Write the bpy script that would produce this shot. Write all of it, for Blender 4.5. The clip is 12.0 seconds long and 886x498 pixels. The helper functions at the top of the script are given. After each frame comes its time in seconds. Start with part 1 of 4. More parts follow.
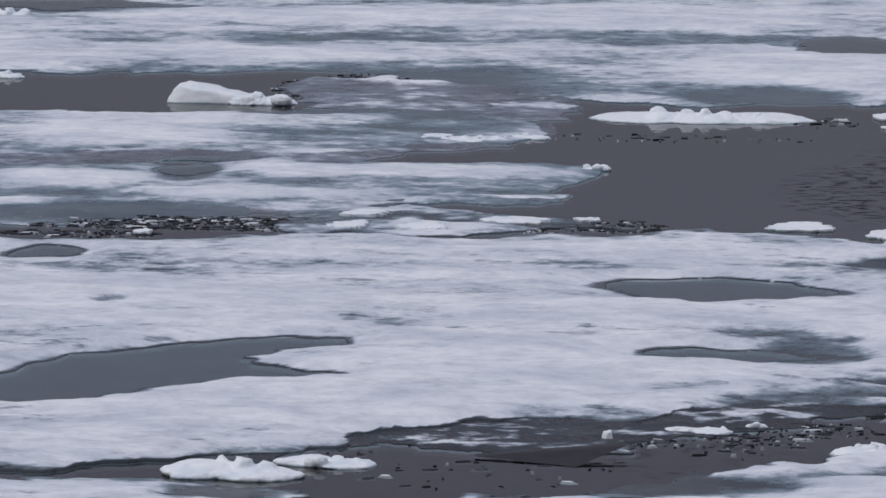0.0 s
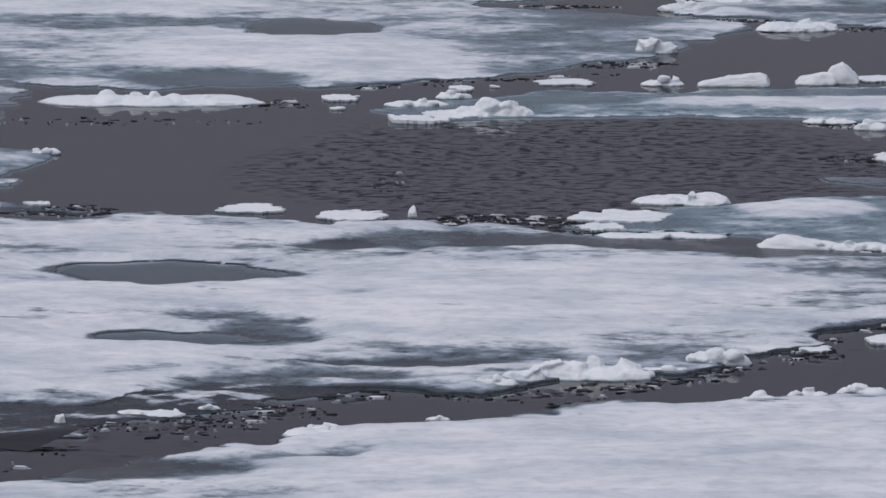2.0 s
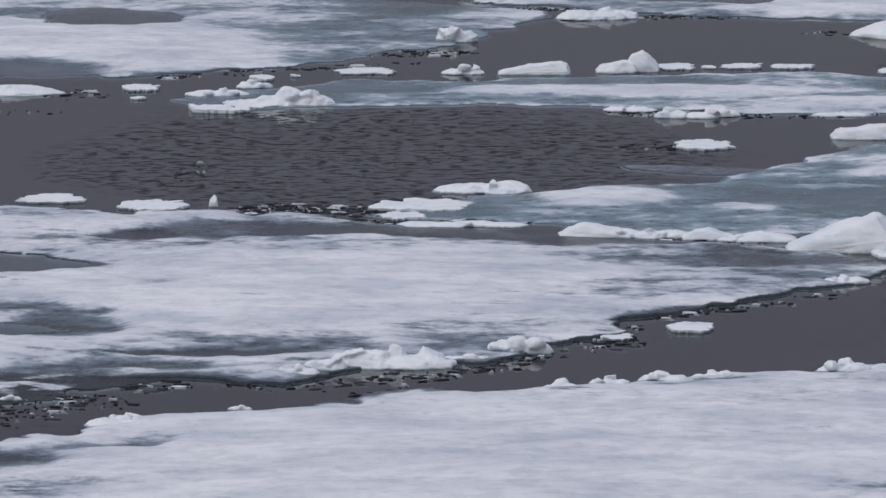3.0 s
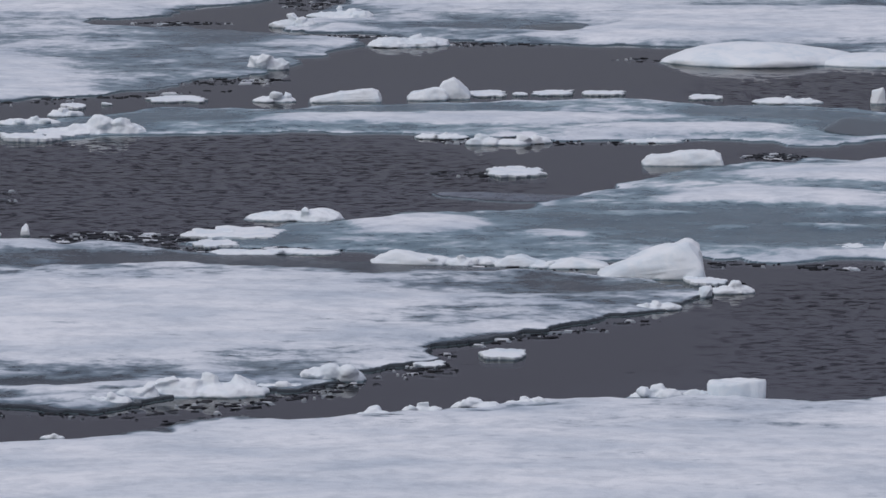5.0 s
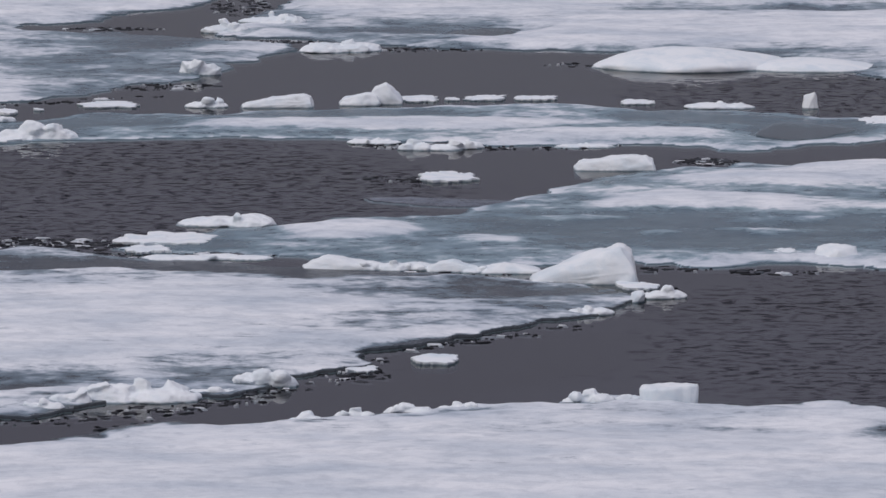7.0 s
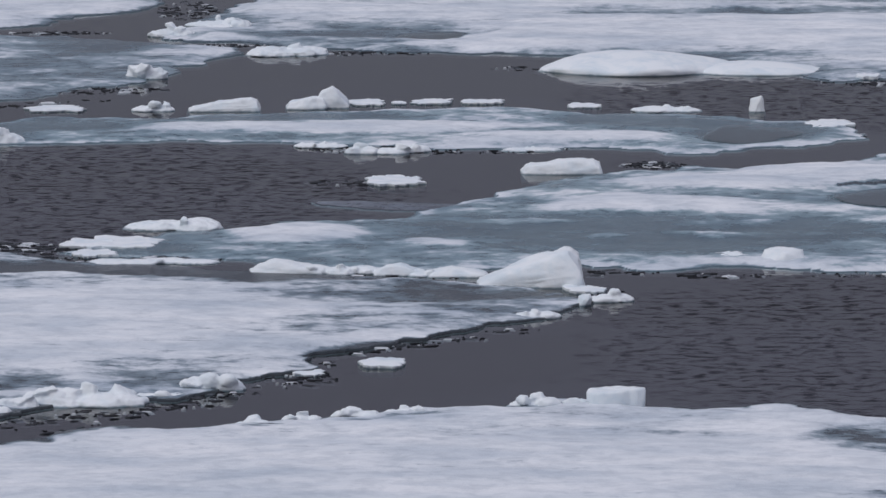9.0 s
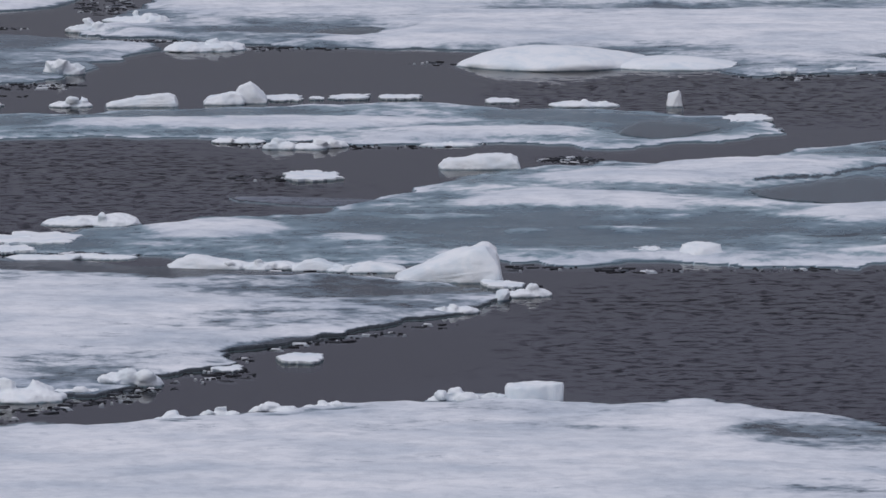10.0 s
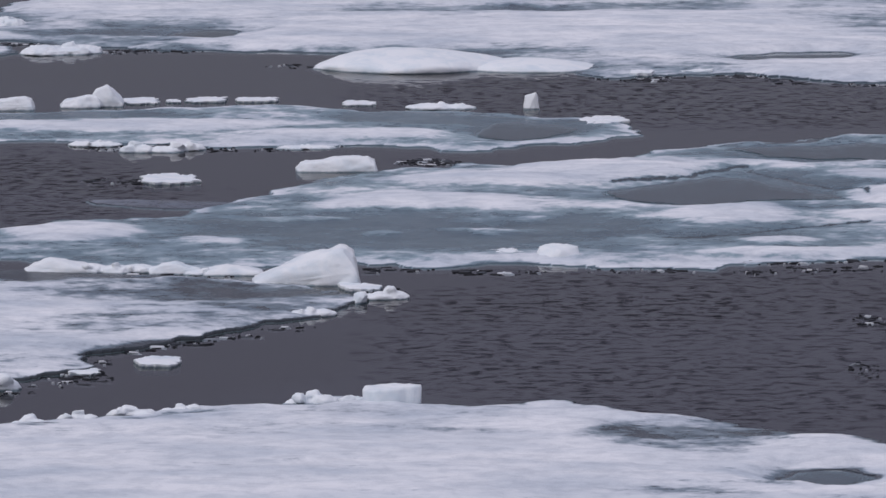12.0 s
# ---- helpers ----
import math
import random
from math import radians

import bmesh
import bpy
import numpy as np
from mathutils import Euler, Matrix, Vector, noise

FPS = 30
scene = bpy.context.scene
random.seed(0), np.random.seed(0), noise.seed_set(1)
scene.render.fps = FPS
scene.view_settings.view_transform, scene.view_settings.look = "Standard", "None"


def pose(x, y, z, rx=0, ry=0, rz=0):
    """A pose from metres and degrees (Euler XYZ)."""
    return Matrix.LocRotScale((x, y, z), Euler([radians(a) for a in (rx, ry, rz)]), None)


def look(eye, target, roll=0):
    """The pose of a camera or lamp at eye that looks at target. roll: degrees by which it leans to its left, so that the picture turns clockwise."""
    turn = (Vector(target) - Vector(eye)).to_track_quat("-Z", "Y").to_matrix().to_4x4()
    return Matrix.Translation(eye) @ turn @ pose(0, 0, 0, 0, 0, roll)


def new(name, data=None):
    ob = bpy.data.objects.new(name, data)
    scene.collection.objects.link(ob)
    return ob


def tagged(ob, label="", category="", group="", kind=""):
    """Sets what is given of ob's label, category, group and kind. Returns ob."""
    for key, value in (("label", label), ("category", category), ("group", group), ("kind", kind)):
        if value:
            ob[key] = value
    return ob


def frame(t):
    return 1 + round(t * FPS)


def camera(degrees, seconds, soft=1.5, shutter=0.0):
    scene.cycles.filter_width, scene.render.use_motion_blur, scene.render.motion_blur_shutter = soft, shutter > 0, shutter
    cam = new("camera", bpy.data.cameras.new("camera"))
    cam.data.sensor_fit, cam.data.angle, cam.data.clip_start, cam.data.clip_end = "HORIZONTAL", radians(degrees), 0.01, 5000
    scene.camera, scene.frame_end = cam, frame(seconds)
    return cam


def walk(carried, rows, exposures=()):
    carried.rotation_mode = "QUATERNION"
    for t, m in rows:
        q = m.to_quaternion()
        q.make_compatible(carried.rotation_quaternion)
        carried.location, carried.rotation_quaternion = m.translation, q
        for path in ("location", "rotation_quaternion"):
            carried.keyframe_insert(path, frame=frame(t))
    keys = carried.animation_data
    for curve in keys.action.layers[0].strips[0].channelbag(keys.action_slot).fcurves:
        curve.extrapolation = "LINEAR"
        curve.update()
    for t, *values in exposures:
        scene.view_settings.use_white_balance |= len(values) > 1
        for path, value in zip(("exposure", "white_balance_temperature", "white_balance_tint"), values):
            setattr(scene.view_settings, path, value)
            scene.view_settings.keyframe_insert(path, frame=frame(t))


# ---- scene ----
cam = camera(7.5, 12.0, soft=1.5)
# seconds, tilt, heading: a long lens panned from a rail 10 m above the water
PAN = [
    (0.0, 82.000, 8.000),
    (0.5, 82.024, 6.773),
    (1.0, 81.998, 5.510),
    (1.5, 81.943, 4.316),
    (2.0, 81.852, 3.299),
    (2.5, 81.782, 2.402),
    (3.0, 81.759, 1.598),
    (3.5, 81.796, 0.923),
    (3.7, 81.825, 0.703),
    (5.3, 82.016, -0.119),
    (5.5, 82.026, -0.200),
    (6.0, 82.028, -0.362),
    (6.5, 82.027, -0.498),
    (7.0, 82.035, -0.590),
    (7.2, 82.045, -0.614),
    (8.8, 82.070, -0.946),
    (9.0, 82.066, -1.044),
    (9.5, 82.051, -1.356),
    (10.0, 82.025, -1.746),
    (10.5, 82.013, -2.181),
    (11.0, 82.014, -2.574),
    (11.5, 82.025, -2.838),
    (12.0, 82.046, -2.967),
]
walk(cam, [(t, pose(0, 0, 10.0, rx, 0, rz)) for t, rx, rz in PAN], exposures=[(0.0, -0.05, 6500, 9.5), (0.5, -0.03, 6500, 10.5), (1.0, -0.05, 6450, 8.8), (1.5, 0.0, 6900, 12.8), (2.0, -0.05, 6650, 10.3), (2.5, -0.02, 6820, 14.0), (3.0, -0.05, 6600, 9.5), (3.5, -0.05, 6500, 10.0), (5.5, -0.1, 6450, 9.5), (6.0, -0.05, 6720, 13.8), (6.5, 0.0, 6850, 11.5), (7.0, -0.03, 6700, 11.8), (9.0, -0.08, 6450, 9.5), (9.5, -0.02, 6480, 14.5), (10.0, -0.08, 6480, 10.5), (10.5, -0.08, 6600, 10.5), (11.0, -0.03, 6620, 14.5), (11.5, -0.03, 6550, 15.5), (12.0, -0.03, 6480, 14.5)])

# ---- world and light: bright overcast, cloud brighter overhead than at the horizon ----
SUN_ELEVATION, SUN_AZIMUTH = 40.0, -125.0
world = bpy.data.worlds.new("overcast_sky")
scene.world = world
world.use_nodes = True
wn, wl = world.node_tree.nodes, world.node_tree.links
wn.clear()
w_coord, w_sep = wn.new("ShaderNodeTexCoord"), wn.new("ShaderNodeSeparateXYZ")
w_ramp = wn.new("ShaderNodeValToRGB")
w_ramp.color_ramp.elements[0].position, w_ramp.color_ramp.elements[0].color = 0.0, (0.105, 0.096, 0.122, 1)
w_ramp.color_ramp.elements[1].position, w_ramp.color_ramp.elements[1].color = 1.0, (1.12, 1.10, 1.238, 1)
for w_height, w_colour in ((0.12, (0.160, 0.143, 0.187, 1)), (0.20, (0.218, 0.198, 0.254, 1)), (0.60, (0.200, 0.189, 0.236, 1))):
    w_ramp.color_ramp.elements.new(w_height).color = w_colour
w_sky = wn.new("ShaderNodeTexSky")
w_sky.sky_type, w_sky.sun_disc = "NISHITA", False
w_sky.sun_elevation, w_sky.sun_rotation = radians(SUN_ELEVATION), radians(SUN_AZIMUTH)
w_cloud, w_blue = wn.new("ShaderNodeBackground"), wn.new("ShaderNodeBackground")
w_cloud.inputs["Strength"].default_value, w_blue.inputs["Strength"].default_value = 1.0, 0.02
w_add, w_out = wn.new("ShaderNodeAddShader"), wn.new("ShaderNodeOutputWorld")
wl.new(w_coord.outputs["Generated"], w_sep.inputs[0])
wl.new(w_sep.outputs["Z"], w_ramp.inputs[0])
wl.new(w_ramp.outputs[0], w_cloud.inputs["Color"])
wl.new(w_sky.outputs[0], w_blue.inputs["Color"])
wl.new(w_cloud.outputs[0], w_add.inputs[0])
wl.new(w_blue.outputs[0], w_add.inputs[1])
wl.new(w_add.outputs[0], w_out.inputs[0])

sun = new("sun", bpy.data.lights.new("sun", "SUN"))
sun.data.energy, sun.data.angle, sun.data.color = 0.8, radians(25), (1.0, 0.97, 0.93)
sun_from = Vector((math.sin(radians(SUN_AZIMUTH)) * math.cos(radians(SUN_ELEVATION)), math.cos(radians(SUN_AZIMUTH)) * math.cos(radians(SUN_ELEVATION)), math.sin(radians(SUN_ELEVATION))))
sun.matrix_world = look(sun_from * 50, (0, 0, 0))


# ---- materials ----
class Nodes:
    """A small wrapper to write node materials briefly."""

    def __init__(self, name):
        self.mat = bpy.data.materials.new(name)
        self.mat.use_nodes = True
        self.tree = self.mat.node_tree
        self.tree.nodes.clear()
        self.out = self.add("ShaderNodeOutputMaterial")

    def add(self, kind, **given):
        node = self.tree.nodes.new(kind)
        for key, value in given.items():
            setattr(node, key, value)
        return node

    def link(self, a, b):
        self.tree.links.new(a, b)

    def feed(self, value, socket):
        if hasattr(value, "is_output"):
            self.link(value, socket)
        else:
            socket.default_value = value

    def math(self, op, a, b=0.0, c=0.0):
        node = self.add("ShaderNodeMath", operation=op)
        for value, socket in zip((a, b, c), node.inputs):
            self.feed(value, socket)
        return node.outputs[0]

    def noise(self, place, scale, detail=5.0, rough=0.55, distortion=0.0):
        node = self.add("ShaderNodeTexNoise")
        self.link(place, node.inputs["Vector"])
        node.inputs["Scale"].default_value, node.inputs["Detail"].default_value = scale, detail
        node.inputs["Roughness"].default_value, node.inputs["Distortion"].default_value = rough, distortion
        return node.outputs["Fac"]

    def ramp(self, fac, stops):
        node = self.add("ShaderNodeValToRGB")
        el = node.color_ramp.elements
        while len(el) < len(stops):
            el.new(0.5)
        for e, (pos, col) in zip(el, stops):
            e.position, e.color = pos, (*col, 1)
        self.link(fac, node.inputs[0])
        return node.outputs[0]

    def stretched(self, place, x, y, z):
        node = self.add("ShaderNodeMapping")
        node.inputs["Scale"].default_value = (x, y, z)
        self.link(place, node.inputs["Vector"])
        return node.outputs[0]

    def mix(self, kind, fac, a, b):
        node = self.add("ShaderNodeMix", data_type="RGBA", blend_type=kind)
        for value, socket in ((fac, node.inputs[0]), (a, node.inputs[6]), (b, node.inputs[7])):
            self.feed(value, socket)
        return node.outputs[2]


def ice_material(name, bare, mottled, dashed=1.0):
    """Sea ice: grey slush and white drained snow by the cover laid on it; rims are black, wet with shade painted in;
    ice under water carries the water's absorption in its colour, turquoise, then dark.
    """
    n = Nodes(name)
    place = n.add("ShaderNodeNewGeometry").outputs["Position"]
    sep = n.add("ShaderNodeSeparateXYZ")
    n.link(place, sep.inputs[0])
    laid = n.add("ShaderNodeAttribute", attribute_name="cover").outputs["Fac"]
    broad = n.noise(place, 1.3, 6, 0.62, 0.5)
    streak = n.noise(n.stretched(place, 0.5, 0.7, 1), 2.4, 8, 0.64, 0.25)
    fine = n.noise(n.stretched(place, 0.55, 0.65, 1), 9.0, 6, 0.64)
    grain = n.noise(place, 70.0, 3, 0.6)
    uneven = n.math("MULTIPLY_ADD", n.math("SUBTRACT", streak, 0.5), 1.15, n.math("MULTIPLY", n.math("SUBTRACT", fine, 0.5), 0.85))
    half = n.math("MULTIPLY", n.math("MULTIPLY", laid, n.math("SUBTRACT", 1.0, laid)), 6.4)
    fac = n.math("ADD", laid, n.math("MULTIPLY", uneven, n.math("ADD", 0.40, n.math("MULTIPLY", half, mottled))))
    dash = n.ramp(n.noise(n.stretched(place, 0.45, 0.8, 1), 3.0, 8, 0.64, 0.2), [(0.57, (0, 0, 0)), (0.68, (1, 1, 1))])
    where = n.ramp(n.noise(place, 0.35, 4, 0.6), [(0.40, (0.14, 0.14, 0.14)), (0.62, (0.62, 0.62, 0.62))])
    fleck = n.ramp(n.noise(n.stretched(place, 0.5, 0.7, 1), 7.5, 6, 0.62, 0.1), [(0.60, (0, 0, 0)), (0.70, (0.6, 0.6, 0.6))])
    fac = n.math("SUBTRACT", fac, n.math("MULTIPLY", n.math("ADD", dash, fleck), n.math("MULTIPLY", where, dashed)))
    dry = n.ramp(fac, [*zip((0.02, 0.17, 0.33, 0.47), bare), (0.60, (0.695, 0.738, 0.78)), (0.86, (0.825, 0.856, 0.885))])
    tone = n.ramp(n.noise(n.stretched(place, 0.4, 0.8, 1), 1.5, 8, 0.62, 0.3), [(0.30, (0.66, 0.715, 0.77)), (0.62, (1.0, 1.0, 1.0))])
    crust = n.ramp(n.noise(n.stretched(place, 0.6, 0.6, 1), 7.0, 6, 0.64, 0.3), [(0.36, (0.84, 0.855, 0.87)), (0.56, (1.0, 1.0, 1.0))])
    soaked = n.ramp(n.noise(n.stretched(place, 0.5, 0.8, 1), 1.7, 7, 0.62, 0.3), [(0.34, (0.70, 0.73, 0.75)), (0.62, (1.0, 1.0, 1.0))])
    dry = n.mix("MULTIPLY", n.math("SUBTRACT", 1.0, n.math("MINIMUM", 1.0, n.math("MAXIMUM", 0.0, n.math("MULTIPLY", laid, 1.6)))), dry, soaked)
    dry = n.mix("MULTIPLY", 1.0, n.mix("MULTIPLY", 1.0, dry, tone), crust)
    # light lost in the water is put into the ice colour by depth
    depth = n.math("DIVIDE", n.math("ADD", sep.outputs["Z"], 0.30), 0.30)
    depth_tint = n.ramp(depth, [(0.0, (0.010, 0.013, 0.018)), (0.35, (0.030, 0.037, 0.047)), (0.60, (0.065, 0.085, 0.102)), (0.84, (0.25, 0.30, 0.345)), (0.97, (0.44, 0.56, 0.61))])
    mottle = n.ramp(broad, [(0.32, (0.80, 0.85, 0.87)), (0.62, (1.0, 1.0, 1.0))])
    depth_tint = n.mix("MULTIPLY", 1.0, depth_tint, mottle)
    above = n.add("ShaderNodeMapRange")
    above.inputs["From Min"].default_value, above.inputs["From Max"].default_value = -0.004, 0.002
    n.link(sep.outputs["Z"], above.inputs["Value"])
    # negative cover darkens cracks and edge walls; wall shade is painted in here
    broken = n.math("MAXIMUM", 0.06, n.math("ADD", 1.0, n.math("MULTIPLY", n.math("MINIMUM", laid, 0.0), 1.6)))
    colour = n.mix("MULTIPLY", 1.0, n.mix("MIX", above.outputs[0], depth_tint, dry), n.ramp(broken, [(0.0, (0, 0, 0)), (1.0, (1, 1, 1))]))
    bsdf = n.add("ShaderNodeBsdfPrincipled")
    n.link(colour, bsdf.inputs["Base Color"])
    n.link(n.ramp(fac, [(0.05, (0.22, 0.22, 0.22)), (0.35, (0.5, 0.5, 0.5)), (0.7, (0.85, 0.85, 0.85))]), bsdf.inputs["Roughness"])
    bsdf.inputs["IOR"].default_value = 1.31
    bsdf.inputs["Specular IOR Level"].default_value = 0.3
    bump = n.add("ShaderNodeBump")
    bump.inputs["Strength"].default_value, bump.inputs["Distance"].default_value = 0.6, 0.03
    n.link(n.math("MULTIPLY_ADD", grain, 0.3, n.math("ADD", fine, streak)), bump.inputs["Height"])
    n.link(bump.outputs[0], bsdf.inputs["Normal"])
    n.link(bsdf.outputs[0], n.out.inputs[0])
    return n.mat


def block_material():
    """Clean broken ice: frosted white, faintly blue in the hollows, wet along the waterline; under water its colour
    carries the water's absorption, turquoise to dark.
    """
    n = Nodes("clean_ice")
    place = n.add("ShaderNodeNewGeometry").outputs["Position"]
    sep = n.add("ShaderNodeSeparateXYZ")
    n.link(place, sep.inputs[0])
    blotch, fine = n.noise(place, 3.5, 5, 0.6, 0.4), n.noise(place, 22.0, 5, 0.65)
    body = n.ramp(blotch, [(0.30, (0.68, 0.77, 0.825)), (0.55, (0.83, 0.877, 0.90))])
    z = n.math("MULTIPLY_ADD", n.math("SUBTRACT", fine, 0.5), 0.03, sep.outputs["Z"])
    # wet band at the waterline; below it the water's absorption is painted in
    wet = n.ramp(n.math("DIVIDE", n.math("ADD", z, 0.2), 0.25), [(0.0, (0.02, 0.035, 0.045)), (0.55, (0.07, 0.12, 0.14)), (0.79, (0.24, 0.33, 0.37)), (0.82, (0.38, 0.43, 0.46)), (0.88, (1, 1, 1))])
    bsdf = n.add("ShaderNodeBsdfPrincipled")
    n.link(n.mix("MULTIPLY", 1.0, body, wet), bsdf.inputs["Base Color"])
    bsdf.inputs["Roughness"].default_value, bsdf.inputs["IOR"].default_value = 0.55, 1.31
    bsdf.inputs["Specular IOR Level"].default_value = 0.35
    bump = n.add("ShaderNodeBump")
    bump.inputs["Strength"].default_value, bump.inputs["Distance"].default_value = 0.35, 0.02
    n.link(n.math("ADD", fine, blotch), bump.inputs["Height"])
    n.link(bump.outputs[0], bsdf.inputs["Normal"])
    n.link(bsdf.outputs[0], n.out.inputs[0])
    return n.mat


def brash_material():
    """Small drifting bits: most dark and soaked, some frosted white."""
    n = Nodes("brash_ice")
    geo = n.add("ShaderNodeNewGeometry")
    bsdf = n.add("ShaderNodeBsdfPrincipled")
    n.link(n.ramp(geo.outputs["Random Per Island"], [(0.0, (0.012, 0.013, 0.017)), (0.66, (0.03, 0.034, 0.042)), (0.82, (0.09, 0.105, 0.125)), (0.87, (0.42, 0.47, 0.51)), (0.96, (0.72, 0.75, 0.79))]), bsdf.inputs["Base Color"])
    bsdf.inputs["Roughness"].default_value, bsdf.inputs["Specular IOR Level"].default_value = 0.6, 0.2
    n.link(bsdf.outputs[0], n.out.inputs[0])
    return n.mat


# wind-ruffled stretches of open water: centre, half sizes and strength
GUSTS = [(-2.9, 76.5, 3.5, 4.6, 1.6), (6.3, 65.0, 3.4, 4.9, 1.0), (7.3, 85.0, 4.2, 3.0, 1.2)]


def water_material(name, waves):
    """Cold dark water: Fresnel gloss over a clear tinted body. Short wind waves with their steep sides towards the south, in gusts."""
    n = Nodes(name)
    place = n.add("ShaderNodeNewGeometry").outputs["Position"]
    chop = n.ramp(n.noise(n.stretched(place, 0.45, 0.75, 1), 11.0, 5, 0.66, 0.15), [(0.50, (0, 0, 0)), (0.72, (1, 1, 1))])
    chop = n.math("MULTIPLY", chop, n.math("MULTIPLY", n.noise(n.stretched(place, 0.7, 0.6, 1), 1.3, 3, 0.6), 2.2))
    small = n.noise(n.stretched(place, 1.0, 0.35, 1), 9.0, 3, 0.55)
    side = n.noise(n.stretched(place, 1.0, 0.5, 1), 4.1, 3, 0.5)
    sep = n.add("ShaderNodeSeparateXYZ")
    n.link(place, sep.inputs[0])
    gust = 0.0
    for px, py, rx, ry, power in GUSTS:
        u, v = n.math("DIVIDE", n.math("SUBTRACT", sep.outputs["X"], px), rx), n.math("DIVIDE", n.math("SUBTRACT", sep.outputs["Y"], py), ry)
        gust = n.math("MAXIMUM", gust, n.math("MULTIPLY", power, n.math("MINIMUM", 0.7, n.math("SUBTRACT", 1.45, n.math("ADD", n.math("MULTIPLY", u, u), n.math("MULTIPLY", v, v))))))
    patchy = n.noise(n.stretched(place, 0.5, 0.8, 1), 0.4, 4, 0.55)
    gust = n.ramp(n.math("ADD", gust, n.math("MULTIPLY", n.math("SUBTRACT", patchy, 0.5), 1.6)), [(0.10, (0.09, 0.09, 0.09)), (0.65, (0.62, 0.62, 0.62)), (1.0, (1, 1, 1))])
    front = n.math("MULTIPLY_ADD", chop, 0.40 * waves, n.math("MULTIPLY", n.math("SUBTRACT", small, 0.5), 0.08 * waves))
    normal, unit = n.add("ShaderNodeCombineXYZ"), n.add("ShaderNodeVectorMath", operation="NORMALIZE")
    n.link(n.math("MULTIPLY", n.math("SUBTRACT", side, 0.5), 0.12 * waves), normal.inputs[0])
    n.link(n.math("MULTIPLY", n.math("MULTIPLY", front, gust), -1.0), normal.inputs[1])
    normal.inputs[2].default_value = 1.0
    n.link(normal.outputs[0], unit.inputs[0])
    gloss, clear, fres = n.add("ShaderNodeBsdfGlossy"), n.add("ShaderNodeBsdfTransparent"), n.add("ShaderNodeFresnel")
    gloss.inputs["Roughness"].default_value = 0.05
    clear.inputs["Color"].default_value = (0.86, 0.92, 0.935, 1)
    fres.inputs["IOR"].default_value = 1.33
    n.link(unit.outputs[0], gloss.inputs["Normal"])
    n.link(unit.outputs[0], fres.inputs["Normal"])
    mix = n.add("ShaderNodeMixShader")
    n.link(fres.outputs[0], mix.inputs[0])
    n.link(clear.outputs[0], mix.inputs[1])
    n.link(gloss.outputs[0], mix.inputs[2])
    n.link(mix.outputs[0], n.out.inputs[0])
    return n.mat


def deep_material():
    n = Nodes("deep_water")
    place = n.add("ShaderNodeNewGeometry").outputs["Position"]
    bsdf = n.add("ShaderNodeBsdfDiffuse")
    n.link(n.ramp(n.noise(place, 0.15, 3), [(0.3, (0.008, 0.008, 0.012)), (0.7, (0.012, 0.012, 0.017))]), bsdf.inputs["Color"])
    n.link(bsdf.outputs[0], n.out.inputs[0])
    return n.mat


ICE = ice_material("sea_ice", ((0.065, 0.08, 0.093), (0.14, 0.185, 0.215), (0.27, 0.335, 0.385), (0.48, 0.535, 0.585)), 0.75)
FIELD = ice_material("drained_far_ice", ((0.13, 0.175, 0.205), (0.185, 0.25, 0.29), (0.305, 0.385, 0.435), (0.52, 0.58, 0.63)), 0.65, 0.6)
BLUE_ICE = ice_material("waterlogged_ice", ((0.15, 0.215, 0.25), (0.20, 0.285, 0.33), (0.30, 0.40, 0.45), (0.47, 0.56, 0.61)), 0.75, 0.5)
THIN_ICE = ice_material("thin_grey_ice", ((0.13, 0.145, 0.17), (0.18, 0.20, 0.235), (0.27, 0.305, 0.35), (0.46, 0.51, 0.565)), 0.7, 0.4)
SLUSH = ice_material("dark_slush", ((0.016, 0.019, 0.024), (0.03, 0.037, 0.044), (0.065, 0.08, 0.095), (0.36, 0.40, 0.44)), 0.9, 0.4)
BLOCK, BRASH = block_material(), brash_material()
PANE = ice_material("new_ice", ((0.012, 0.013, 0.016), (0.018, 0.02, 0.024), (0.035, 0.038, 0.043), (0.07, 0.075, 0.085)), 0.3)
WATER, CALM, DEEP = water_material("sea_water", 1.0), water_material("still_water", 0.04), deep_material()


# ---- shape tools ----
def lattice(ix, iy, seed):
    """A repeatable random number from 0 to 1 for each whole-numbered place."""
    h = (ix.astype(np.int64) * 374761393 + iy.astype(np.int64) * 668265263 + seed * 974634777) & 0xFFFFFFFF
    h = ((h ^ (h >> 13)) * 1274126177) & 0xFFFFFFFF
    h = ((h ^ (h >> 16)) * 2246822519) & 0xFFFFFFFF
    return ((h ^ (h >> 15)) & 0xFFFFFF) / float(0xFFFFFF)


def fbm(x, y, size, octaves, seed, fall=0.5):
    """Smooth fractal noise about zero, with features of the given size in metres."""
    total, amp, norm = np.zeros_like(x), 1.0, 0.0
    for k in range(octaves):
        u, v = x / size + 17.3 * k, y / size + 5.9 * k
        ix, iy = np.floor(u), np.floor(v)
        fx, fy = u - ix, v - iy
        fx, fy = fx * fx * (3 - 2 * fx), fy * fy * (3 - 2 * fy)
        a, b = lattice(ix, iy, seed + k), lattice(ix + 1, iy, seed + k)
        c, d = lattice(ix, iy + 1, seed + k), lattice(ix + 1, iy + 1, seed + k)
        total += amp * ((a * (1 - fx) + b * fx) * (1 - fy) + (c * (1 - fx) + d * fx) * fy - 0.5) * 2
        norm += amp
        amp, size = amp * fall, size * 0.5
    return total / norm


def smooth(a, b, v):
    t = np.clip((v - a) / (b - a), 0, 1)
    return t * t * (3 - 2 * t)


